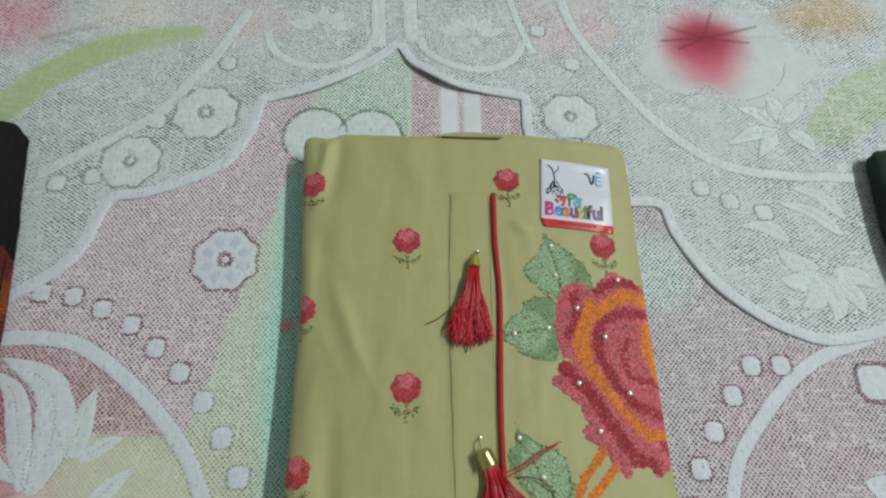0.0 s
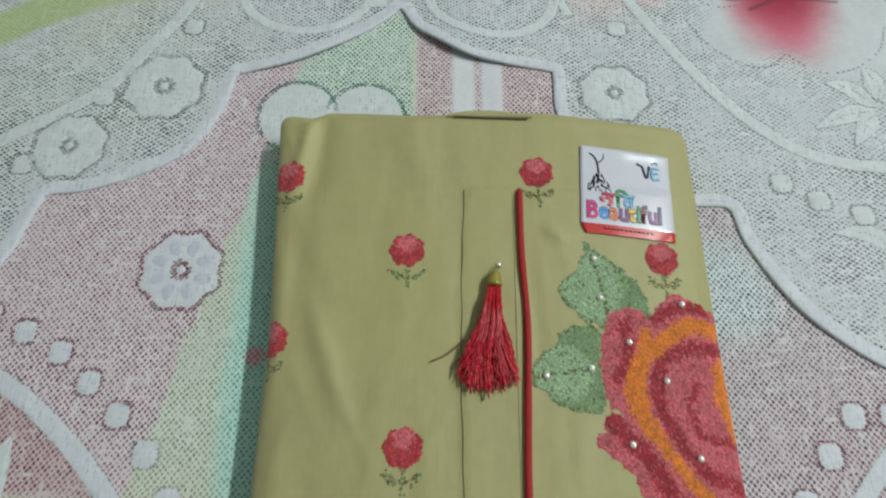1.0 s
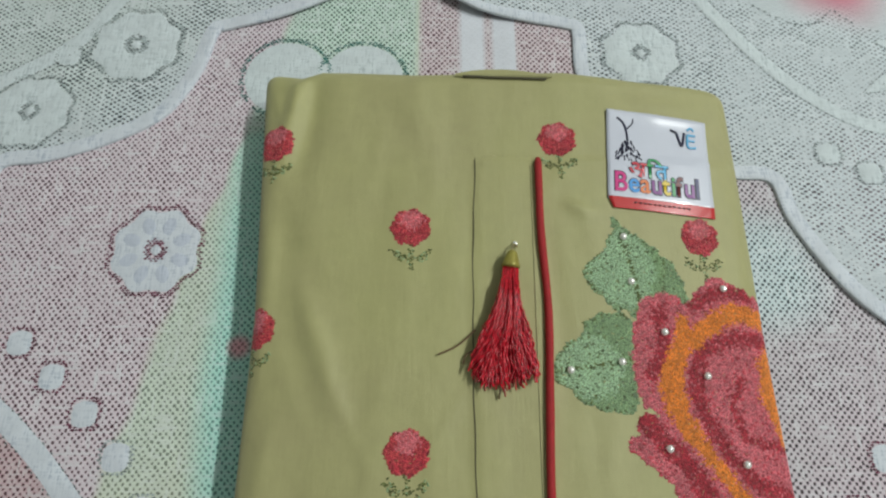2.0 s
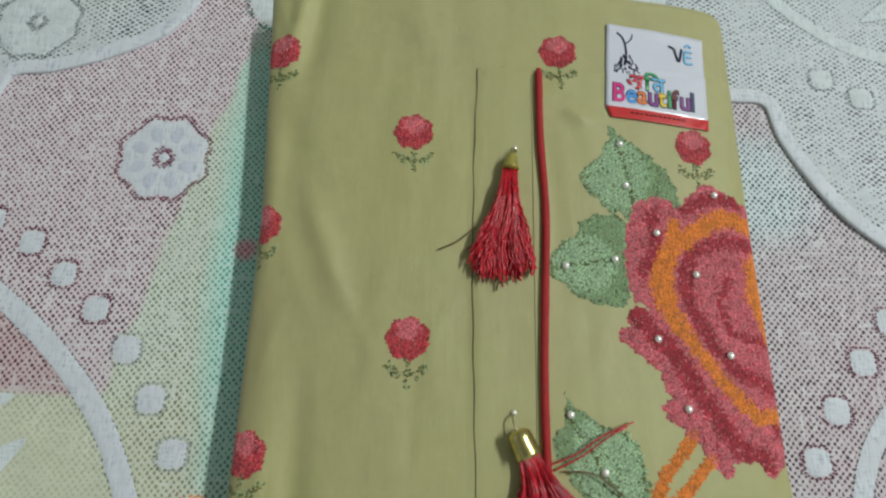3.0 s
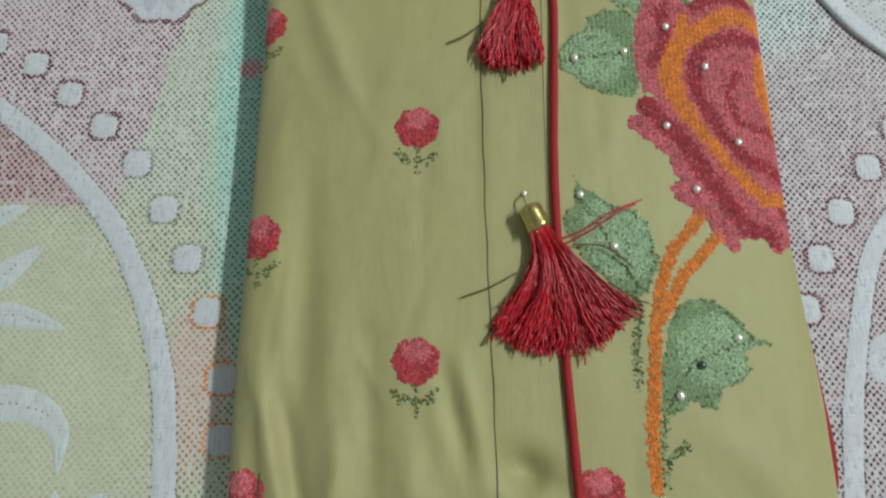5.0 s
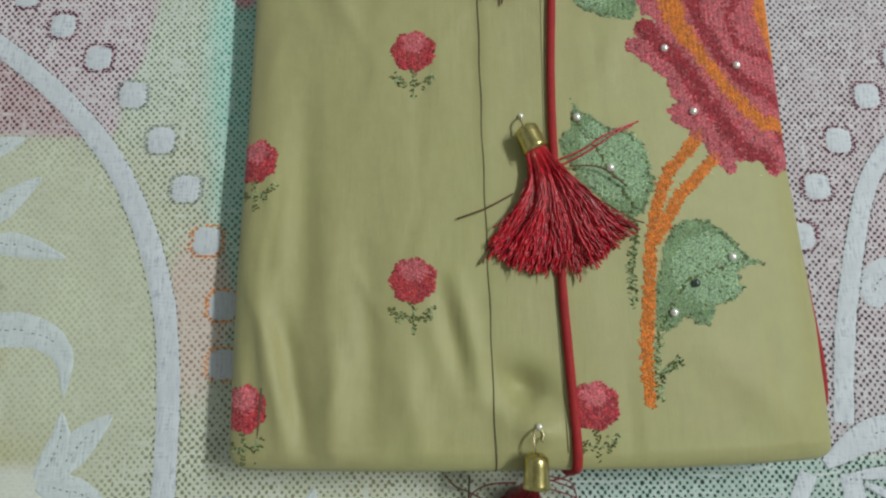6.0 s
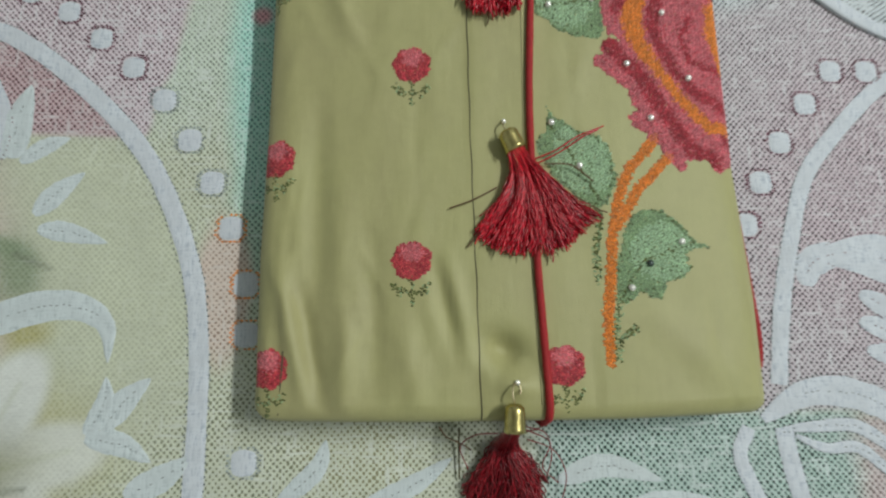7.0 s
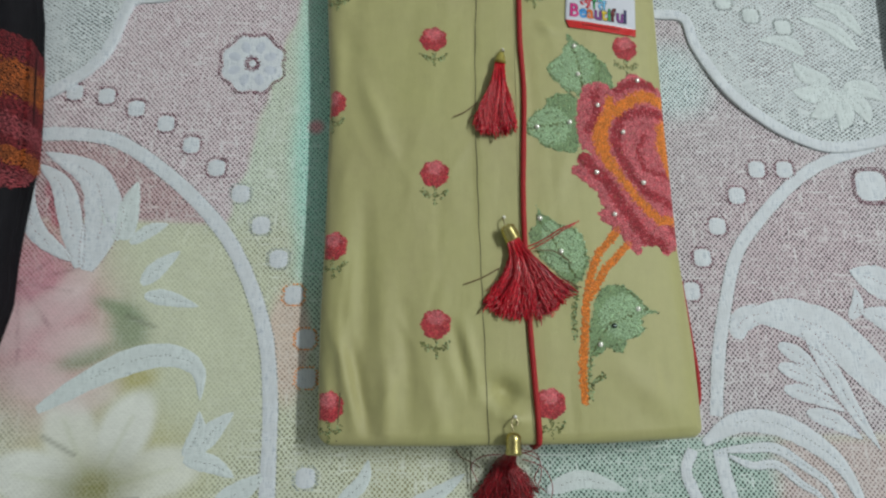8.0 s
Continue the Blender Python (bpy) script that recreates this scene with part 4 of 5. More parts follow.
def folded_body(zf, u0, u1, v0, v1, nx=150, ny=210, layers=5, mapx=None):
    """A stack of folded cloth: modelled upper face, and a side of rolled layers down to the support."""
    def ease(n, m):
        t = np.linspace(0, 1, n)
        return t - m * np.sin(2 * np.pi * t) / (2 * np.pi)
    U, V = np.meshgrid(ease(nx, 0.65), ease(ny, 0.65))
    wx, wy, r = 2 * (U - 0.5), 2 * (V - 0.5), 0.085
    ax, ay = np.clip((np.abs(wx) - (1 - r)) / r, 0, 1), np.clip((np.abs(wy) - (1 - r * 0.68)) / (r * 0.68), 0, 1)
    both = (ax > 0) & (ay > 0)
    wx = np.where(both, np.sign(wx) * (1 - r + r * ax * np.sqrt(1 - ay * ay / 2)), wx)
    wy = np.where(both, np.sign(wy) * (1 - r * 0.68 + r * 0.68 * ay * np.sqrt(1 - ax * ax / 2)), wy)
    U, V = wx / 2 + 0.5, wy / 2 + 0.5
    y0 = -0.18 + V * 0.376
    X = u0(y0) + U * (u1(y0) - u0(y0))
    Y = v0(X) + V * (v1(X) - v0(X))
    Z = zf(X, Y)
    geo = Geo()
    i, j = np.meshgrid(np.arange(nx - 1), np.arange(ny - 1))
    a = (j * nx + i).ravel()
    verts = np.stack([X, Y, Z], -1).reshape(-1, 3)
    faces = np.stack([a, a + 1, a + nx + 1, a + nx], 1).tolist()
    loop = list(range(nx)) + [k * nx + nx - 1 for k in range(1, ny)] + [(ny - 1) * nx + k for k in range(nx - 2, -1, -1)] + [k * nx for k in range(ny - 2, 0, -1)]
    rim = verts[loop]
    mid = rim.mean(0)
    tan = np.roll(rim, -1, 0) - np.roll(rim, 1, 0)
    out = np.stack([tan[:, 1], -tan[:, 0]], 1)
    out /= np.linalg.norm(out, axis=1)[:, None] + 1e-9
    run = np.arange(len(loop)) / len(loop)
    all_v, prev, n = [verts], loop, len(verts)
    steps = layers * 5
    foot = 0.0025
    for k in range(1, steps + 1):
        f = k / steps
        ph = f * layers * math.pi
        push = 0.0017 * abs(math.sin(ph)) - 0.0007 + 0.0012 * np.sin(run * 40 + int(ph / math.pi) * 2.1) * (f if k < steps else 0.6)
        push = push - 0.0035 * f
        push = np.where(k == 1, push * 0.3, push)
        ring = rim.copy()
        ring[:, :2] += out * push[:, None]
        ring[:, 2] = rim[:, 2] * (1 - f) + foot * f
        all_v.append(ring)
        cur = list(range(n, n + len(loop)))
        n += len(loop)
        L = len(loop)
        faces += [(prev[q], cur[q], cur[(q + 1) % L], prev[(q + 1) % L]) for q in range(L)]
        prev = cur
    faces.append(tuple(prev[::-1]))
    geo.add(np.vstack(all_v), faces)
    return geo


kurta = thing("folded_kurta", "olive green folded kurta embroidered with roses, lying on lace", "garment", (0.05, 0.01, 0.0))
part("body", folded_body(top_z, x_left, x_right, y_low, y_high), OLIVE, kurta, "olive cotton-silk cloth, neatly folded")


def on_top(pts, lift):
    p = np.asarray(pts, float)
    return np.column_stack([p, top_z(p[:, 0], p[:, 1]) + lift])


# placket seam, its top stitching, the piping cord and the neck fold
g = Geo()
ys = np.linspace(0.1385, -0.1775, 140)
tube(g, on_top(np.column_stack([placket_x(ys) - 0.0004 + 0.0002 * np.sin(ys * 210), ys]), 0.0003), 0.00030, 5)
part("placket_seam", g, OLIVE_DARK, kurta, "thin dark placket seam")
g = Geo()
up = lambda x, y: top_z(x, y) - 0.0002
dashes(g, [(0.031, 0.1395), (0.040, 0.1402), (0.062, 0.1405)], 0.0030, 0.0012, 0.0007, up)
# Thin thread put in for the light line along a fold beside the cord.
tube(g, on_top([(0.0582, y) for y in np.linspace(0.135, -0.17, 120)], 0.0002) + np.column_stack([np.interp(np.linspace(0.135, -0.17, 120), (-0.17, -0.05, 0.13), (0.0025, -0.002, 0.0008)), np.zeros(120), np.zeros(120)]), 0.00028, 5)
part("top_stitching", g, plain("olive_stitch_and_fold", (0.36, 0.34, 0.175), 0.7, island=0.3), kurta, "olive machine stitching, and a fold line beside the cord")
g = Geo()
cord = smooth_line([(.0628, .1385), (.0622, .10), (.0635, .062), (.0618, .022), (.0602, -.012), (.0598, -.046), (.0608, -.10), (.0622, -.13), (.0638, -.162), (.0642, -.1765)], 120)
c3 = on_top(cord, 0.0012)
c3 = np.vstack([c3, [(.0642, -.1798, .0225), (.0642, -.1808, .017), (.0642, -.1806, .009)]])
rad = np.full(len(c3), 0.0019)
rad = rad * (1 + 0.07 * ripple(c3[:, 1], c3[:, 0], 71, 260))
rad[0] = 0.0012
tube(g, c3, rad, 10)
part("piping_cord", g, CORD, kurta, "crimson fabric piping cord")
g = Geo()
edge = smooth_line([(.1762, -.072, .018), (.1768, -.080, .018), (.1782, -.097, .018), (.1803, -.121, .018), (.1816, -.137, .018), (.1808, -.153, .018), (.177, -.158, .018)], 40)
tube(g, edge - np.array([0.0038, 0, 0.001]), 0.0017, 8)
part("side_piping", g, CORD, kurta, "crimson piping peeping out below")
g = Geo()
ribbon(g, [(.022, .1885), (.036, .1898), (.055, .1895), (.073, .1870)], lambda t: 0.0050 * math.sin(math.pi * (0.1 + 0.8 * t)), 0.0012, lambda x, y: top_z(x, np.minimum(y, y_high(x) - 0.004)) + 0.0006, 0, 7, 0.0, 30)
part("neck_fold", g, OLIVE, kurta, "folded back neck edge")
# Dark tube put along the neck fold for the shade of its underside.
g = Geo()
tube(g, np.column_stack([np.linspace(.026, .070, 20), np.linspace(.1875, .1855, 20), top_z(np.linspace(.026, .070, 20), np.linspace(.1865, .1845, 20)) + 0.0008]), 0.0007, 5)
part("neck_seam", g, OLIVE_DARK, kurta)
g = Geo()
tube(g, on_top([(-.0605, -.1445), (-.0615, -.160), (-.0625, -.174)], 0.0), 0.0004, 5)
part("pleat_line", g, OLIVE_DARK, kurta)


def stitches(geo, x, y, angle, length, width, height, slot, surface=top_z):
    """Many raised thread stitches, each its own small island lying on the cloth."""
    x, y, angle = np.asarray(x), np.asarray(y), np.asarray(angle)
    c, s = np.cos(angle), np.sin(angle)
    pts = []
    for a, b, h in ((-0.5, 0, 0), (0, -0.5, 0), (0.5, 0, 0), (0, 0.5, 0), (0, 0, 1)):
        px, py = x + c * a * length - s * b * width, y + s * a * length + c * b * width
        pts.append(np.stack([px, py, surface(px, py) + 0.00008 + h * height], -1))
    v = np.stack(pts, 1).reshape(-1, 3)
    base = np.arange(len(x))[:, None, None] * 5
    f = (base + np.array([(0, 1, 4), (1, 2, 4), (2, 3, 4), (3, 0, 4)])[None]).reshape(-1, 3)
    n = len(geo.v)
    geo.v.extend(map(tuple, v.tolist()))
    geo.f.extend(map(tuple, (f + n).tolist()))
    geo.m.extend(np.repeat(np.broadcast_to(slot, x.shape), 4).astype(int).tolist())


def stitch_grid(lo, hi, px, py, seed):
    """Staggered stitch places with slanted knit-like directions."""
    r = np.random.RandomState(seed)
    xs, ys = np.arange(lo[0], hi[0], px), np.arange(lo[1], hi[1], py)
    X, Y = np.meshgrid(xs, ys)
    side = (np.arange(len(xs)) % 2)[None, :] * np.ones(Y.shape)
    X = X + r.normal(0, px * 0.16, X.shape)
    Y = Y + side * py * 0.5 + r.normal(0, py * 0.16, X.shape)
    A = np.where(side > 0, 0.62, -0.50) + r.normal(0, 0.22, X.shape)
    return X.ravel(), Y.ravel(), A.ravel(), r


def clear_of_edge(x, y, m=0.0012):
    return (x > x_left(y) + m) & (x < x_right(y) - m) & (y > y_low(x) + m) & (y < y_high(x) - m)


def embroider(name, parent, lo, hi, colour, mats, label, seed, px=0.00112, py=0.00092, size=(0.0021, 0.00092, 0.00045), surface=top_z, edge=clear_of_edge, under=None):
    """Fill a region: colour(x, y, r) gives a material slot, or -1 outside. under: for each slot, the slot of darker
    stitches laid below for the shade in the gaps.
    """
    g = Geo()
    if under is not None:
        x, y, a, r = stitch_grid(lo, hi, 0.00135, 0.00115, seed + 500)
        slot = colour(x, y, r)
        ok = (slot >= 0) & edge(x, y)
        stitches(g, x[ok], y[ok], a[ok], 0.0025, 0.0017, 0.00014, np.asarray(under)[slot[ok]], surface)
    x, y, a, r = stitch_grid(lo, hi, px, py, seed)
    slot = colour(x, y, r)
    ok = (slot >= 0) & edge(x, y)
    stitches(g, x[ok], y[ok], a[ok], size[0], size[1], size[2], slot[ok], surface)
    return part(name, g, mats, parent, label, False)


def jag(x, y, seed, amp):
    return amp * ripple(x, y, seed, 700)


# the big rose that runs over the side fold
ROSE = smooth_line([(.1072, .0663), (.1154, .0695), (.1237, .0689), (.1279, .0640), (.1332, .0693), (.1408, .0759), (.1463, .0784), (.1543, .0731), (.1665, .0690), (.1860, .0600), (.1860, -.0490), (.1728, -.0467), (.1593, -.0557), (.1520, -.0507),
                    (.1419, -.0498), (.1375, -.0559), (.1311, -.0509), (.1269, -.0448), (.1206, -.0379), (.1144, -.0329), (.1113, -.0279), (.1154, -.0248), (.1134, -.0198), (.1103, -.0119), (.1052, -.0069), (.1001, -.0029), (.0940, .0020), (.0991, .0081),
                    (.1011, .0141), (.1103, .0157), (.1031, .0201), (.1001, .0311), (.1006, .0461), (.1031, .0562)], 200, True)
BAND_ORANGE = [(.1258, .0569), (.1238, .0457), (.1185, .0355), (.1165, .0264), (.1185, .0164), (.1238, .0055), (.1333, -.0064), (.1419, -.0183), (.1486, -.0263), (.1568, -.0322), (.1720, -.0300)]
BAND_GOLD = [(.1290, .0480), (.1387, .0555), (.1520, .0616), (.1790, .0560)]
BAND_HEART = [(.1790, .0450), (.1660, .0380), (.1644, .0236), (.1720, .0050)]
BANDS_RED = [[(.1790, .0480), (.1486, .0491), (.1343, .0442), (.1290, .0348), (.1280, .0237), (.1322, .0107), (.1397, -.0032), (.1497, -.0130), (.1760, -.0230)],
             [(.1144, .0605), (.1154, .0495), (.1144, .0404), (.1093, .0333)], [(.1031, .0131), (.1113, .0032), (.1196, -.0057), (.1290, -.0216), (.1354, -.0316), (.1430, -.0437), (.1567, -.0506)],
             [(.1509, .0309), (.1430, .0193), (.1475, .0052), (.1771, -.0015)], [(.1311, .0642), (.1397, .0687), (.1474, .0714), (.1608, .0702)], [(.1642, -.0348), (.1717, -.0445)]]


def rose_colour(x, y, r):
    k = r.normal(0, 0.0009, x.shape) + jag(x, y, 45, .0009)
    slot = np.zeros(x.shape, int)
    for b, w in zip(BANDS_RED, (.0036, .0036, .0042, .0017, .0033, .0034)):
        slot = np.where(line_dist(x, y, b) + k < w, 1, slot)
    wide = np.interp(y, (-.04, .0, .028, .045, .06), (.0033, .0034, .0058, .0046, .0022))
    slot = np.where(line_dist(x, y, BAND_ORANGE) + k < wide, 2, slot)
    slot = np.where(line_dist(x, y, BAND_GOLD) + k < 0.0045, 2, slot)
    slot = np.where(line_dist(x, y, BAND_HEART) + k < 0.0055, 2, slot)
    slot = np.where((slot < 2) & (r.rand(len(x)) < 0.10), 1 - slot, slot)
    return np.where(inside(x + jag(x, y, 41, .0017), y + jag(x, y, 42, .0017), ROSE), slot, -1)


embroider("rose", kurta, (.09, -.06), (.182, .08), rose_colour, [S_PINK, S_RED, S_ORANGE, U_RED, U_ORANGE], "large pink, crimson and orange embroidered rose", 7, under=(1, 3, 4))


def leaf_fill(outline, rib, light):
    poly = smooth_line(outline, 90, True)

    def colour(x, y, r):
        hit = inside(x + jag(x, y, 43, .0013), y + jag(x, y, 44, .0013), poly) & ~inside(x, y, ROSE)
        slot = np.where(spread(x, y, *light) + r.normal(0, 0.10, x.shape) > 0.45, 1, 0)
        slot = np.where((line_dist(x, y, rib) < 0.0009) & (r.rand(len(x)) < 0.55), 2, slot)
        rim = ~inside(x * 1.0 + (x - poly[:, 0].mean()) * 0.10, y + (y - poly[:, 1].mean()) * 0.10, poly)
        slot = np.where(rim & (r.rand(len(x)) < 0.45), 0, slot)
        slot = np.where(rim & (r.rand(len(x)) < 0.16), 2, slot)
        slot = np.where(r.rand(len(x)) < 0.03, 2, slot)
        return np.where(hit & (r.rand(len(x)) < 0.97), slot, -1)
    return colour


LEAVES = [([(.1133, .0915), (.1216, .0858), (.1269, .0791), (.1290, .0721), (.1269, .0640), (.1154, .0605), (.1072, .0593), (.1123, .0694)], [(.1196, .0837), (.1185, .0727), (.1165, .0615)], (.112, .080, .004, .005)),
          ([(.0970, .1081), (.1031, .1012), (.1103, .0964), (.1164, .0896), (.1196, .0827), (.1175, .0726), (.1113, .0624), (.1052, .0582), (.1001, .0611), (.0940, .0630), (.0880, .0690), (.0840, .0730), (.0810, .0809), (.0900, .0890), (.0940, .0950), (.0965, .1011)], [(.1001, .0991), (.1041, .0812), (.1072, .0603)], (.099, .083, .015, .018)),
          ([(.0630, .0350), (.0670, .0410), (.0710, .0460), (.0780, .0500), (.0800, .0560), (.0840, .0580), (.0910, .0600), (.0991, .0591), (.1011, .0541), (.1011, .0431), (.1011, .0311), (.0991, .0171), (.0910, .0160), (.0840, .0180), (.0750, .0210), (.0720, .0260), (.0660, .0290)], [(.0650, .0340), (.0800, .0360), (.0991, .0391)], (.081, .036, .015, .014)),
          ([(.0690, -.0210), (.0710, -.0280), (.0770, -.0310), (.0820, -.0350), (.0880, -.0370), (.0940, -.0390), (.0991, -.0439), (.1011, -.0519), (.1021, -.0599), (.1001, -.0679), (.0950, -.0750), (.0880, -.0750), (.0820, -.0720), (.0780, -.0660), (.0710, -.0610), (.0660, -.0500), (.0630, -.0450), (.0640, -.0400), (.0670, -.0370), (.0690, -.0320)], [(.0700, -.0320), (.0810, -.0500), (.0930, -.0720)], (.087, -.050, .016, .018)),
          ([(.1134, -.0778), (.1193, -.0767), (.1263, -.0786), (.1313, -.0825), (.1364, -.0874), (.1415, -.0924), (.1479, -.0958), (.1395, -.0965), (.1343, -.0996), (.1384, -.1067), (.1312, -.1108), (.1262, -.1129), (.1232, -.1169), (.1212, -.1214), (.1172, -.1199), (.1104, -.1180), (.1066, -.1210), (.1008, -.1230), (.0998, -.1160), (.0998, -.1070), (.1027, -.0970), (.1056, -.0869), (.1095, -.0809)], [(.1017, -.1200), (.1133, -.1029), (.1395, -.0935)], (.124, -.098, .017, .014))]
for k, (o, rib, light) in enumerate(LEAVES):
    lo, hi = np.min(o, 0) - 0.002, np.max(o, 0) + 0.002
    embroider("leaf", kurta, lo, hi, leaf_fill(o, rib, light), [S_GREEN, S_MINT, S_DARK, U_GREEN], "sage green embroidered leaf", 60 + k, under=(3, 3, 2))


def along(lines, width, slots, density=1.0):
    def colour(x, y, r):
        d = np.minimum.reduce([line_dist(x, y, ln) for ln in lines])
        return np.where((d + r.normal(0, 0.0004, x.shape) < width) & (r.rand(len(x)) < density), r.choice(slots, len(x)), -1)
    return colour


STEMS = [[(.124, -.039), (.117, -.048), (.1105, -.054), (.106, -.063), (.102, -.075), (.099, -.088), (.097, -.107), (.095, -.125), (.0942, -.138), (.0942, -.1510)], [(.131, -.049), (.125, -.055), (.119, -.061), (.113, -.067), (.108, -.075), (.102, -.085)]]
embroider("stem", kurta, (.085, -.158), (.14, -.036), along(STEMS, .0024, [0], 0.93), [S_ORANGE, U_ORANGE], "orange embroidered rose stem", 71, under=(1,))
VINE = [[(.101, -.122), (.098, -.134), (.0985, -.143), (.0985, -.149)], [(.0995, -.141), (.104, -.1375), (.107, -.1355)], [(.092, -.074), (.092, -.088), (.090, -.098), (.0905, -.113)]]
embroider("vine", kurta, (.085, -.155), (.11, -.07), along(VINE, .0018, [0, 1], 0.72), [S_DARK, S_GREEN], "dark green embroidered tendril", 72)


def small_flower(cx, cy, seed):
    """A round red bloom with a pale crown, above a two-leaved green sprig."""
    def bloom(x, y, r):
        a = np.arctan2(y - cy, x - cx)
        d = np.hypot(x - cx, (y - cy) * 1.02) * (1 + 0.05 * np.cos(7 * a))
        slot = np.where(np.hypot((x - cx) / 0.0055, (y - cy - 0.0042) / 0.0048) + r.normal(0, 0.16, x.shape) < 1, 1, 0)
        slot = np.where((slot == 0) & (r.rand(len(x)) < 0.42), 2, slot)
        return np.where(d < 0.0094, slot, -1)
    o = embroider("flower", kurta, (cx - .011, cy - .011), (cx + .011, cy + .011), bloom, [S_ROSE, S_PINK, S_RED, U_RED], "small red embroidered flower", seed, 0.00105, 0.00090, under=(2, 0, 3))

    lines = [[(cx, cy - .009), (cx + .0004, cy - .021)], [(cx, cy - .0165), (cx - .004, cy - .0145), (cx - .0088, cy - .0115)], [(cx - .0045, cy - .0165), (cx - .008, cy - .0135)],
             [(cx, cy - .0165), (cx + .004, cy - .0145), (cx + .0085, cy - .0115)], [(cx + .0045, cy - .0165), (cx + .008, cy - .0135)]]
    x, y, a, r = stitch_grid((cx - .011, cy - .023), (cx + .011, cy - .008), 0.0011, 0.00125, seed + 1)
    slot = along(lines, .0011, [0, 0, 0, 1], 0.95)(x, y, r)
    ok = (slot >= 0) & clear_of_edge(x, y)
    g = Geo()
    stitches(g, x[ok], y[ok], a[ok], 0.0019, 0.0009, 0.0005, slot[ok])
    part("sprig", g, [S_DARK, S_GREEN], o, "dark green stitched sprig", False)
    return o


for k, (x, y) in enumerate(((0, .102), (0, 0), (0, -.102), (.0735, .1500), (.0722, -.1525), (-.0700, .1485), (-.0715, .0535), (-.0680, -.0495), (-.0680, -.153), (.1400, .0980))):
    small_flower(x, y, 100 + 3 * k)


# silver beads sewn on the embroidery
def bead(x, y, r, mat):
    bm = bmesh.new()
    bmesh.ops.create_uvsphere(bm, u_segments=12, v_segments=8, radius=r)
    z = float(top_z(x, y))
    for v in bm.verts:
        v.co = Vector((x + v.co.x, y + v.co.y, z + r * 0.55 + v.co.z * 0.8))
    g = Geo()
    g.add([v.co for v in bm.verts], [[v.index for v in f.verts] for f in bm.faces])
    bm.free()
    part("bead", g, mat, kurta, "" if mat is PEARL else "dark tarnished bead")


for x, y in ((.072, .0345), (.095, .038), (.1335, .032), (.112, .0015), (.1455, -.005), (.1225, -.0285), (.1335, -.093), (.1065, -.116), (.084, -.0545), (.1475, .0725), (.1015, .097), (.103, .075), (.116, .0515), (.0708, -.0315), (.0805, -.079)):
    bead(x, y, 0.0018, PEARL)
for x, y in ((.0465, -.0310), (.0495, .0932), (.0488, -.1598)):  # at the tassel hooks
    bead(x, y, 0.0013, PEARL)
bead(.1165, -.104, 0.0018, DULL_BEAD)


# ---- tassels ----
def tassel(axis_from, axis_to, cap_r, ends, count, seed, z0, floor_z, label, hook, cap_label, curly=0.0, cap_mat=GOLD, thread=CRIMSON):
    """A brass cap with a wire hook and a fan of satin threads. ends: (x, y) along the fringe's lower edge."""
    r = np.random.RandomState(seed)
    a, b = np.array(axis_from), np.array(axis_to)
    d = (b - a) / np.linalg.norm(b - a)
    cap = Geo()
    base = np.array([*a, z0])
    tip = np.array([*b, z0 - 0.0003])
    t = np.linspace(0, 1, 9)
    prof = cap_r * np.interp(t, (0, 0.08, 0.2, 0.7, 0.9, 1), (0.55, 0.88, 0.95, 1.0, 1.04, 1.08) if cap_mat is GOLD else (0.3, 0.5, 0.62, 0.9, 1.0, 1.05))
    tube(cap, base + (tip - base) * t[:, None], prof, 16)
    fringe = Geo()
    line = smooth_line(ends, 60)
    side = np.array([-d[1], d[0]])
    locks = [(np.clip(r.beta(1.1, 1.1), 0, 1), r.uniform(0.84, 1.03), r.rand(), r.uniform(0, 6.28)) for _ in range(70)]
    for k in range(count):
        f0, reach, deep, phase = locks[k % len(locks)]
        f = np.clip(f0 + r.normal(0, 0.030), 0, 1)
        layer = np.clip(0.75 * deep + 0.25 * r.rand(), 0, 1)
        e = line[int(f * 59)] + r.normal(0, 0.0009, 2)
        s0 = b + side * (0.5 - f if np.dot(line[0] - line[-1], side) > 0 else f - 0.5) * 1.5 * cap_r - d * 0.002
        e = s0 + (e - s0) * reach * r.uniform(0.90, 1.02)
        mid = s0 + d * np.linalg.norm(e - s0) * 0.45 + (e - s0) * 0.08
        u = np.linspace(0, 1, 26)[:, None]
        p2 = (1 - u) ** 2 * s0 + 2 * u * (1 - u) * mid + u**2 * e
        w = u[:, 0]
        p2 = p2 + np.column_stack([np.sin(w * 9 + phase) * 0.0013 * w + np.sin(w * r.uniform(35, 70) + r.uniform(0, 6)) * 0.00042 * np.sqrt(w) + np.sin(w * r.uniform(8, 20) + r.uniform(0, 6)) * curly * r.rand() * w, np.sin(w * r.uniform(6, 16) + r.uniform(0, 6)) * (0.0007 + curly * r.rand()) * w])
        ground = floor_z(p2[:, 0], p2[:, 1])
        room = np.interp(w, (0, 0.25, 0.6, 1), (0.3, 0.85, 0.80, 0.50)) * 0.0105
        z = ground + 0.0006 + layer * room + np.interp(w, (0, 0.3), (1, 0)) * (z0 - ground - 0.0006 - layer * room) * 0.8
        z = z + 0.0006 * np.sin(w * r.uniform(35, 65) + r.uniform(0, 6)) * w
        tube(fringe, np.column_stack([p2, np.maximum(z, ground + 0.0004)]), 0.00034 * r.uniform(0.7, 1.3), 5, 0, False)
    ob = part("tassel", fringe, thread, kurta, label)
    part("cap", cap, cap_mat, ob, cap_label)
    g = Geo()
    for q in hook:
        tube(g, smooth_line(q, 22), 0.00045, 6)
    part("hook", g, STEEL, ob, "bent wire loop")
    return ob


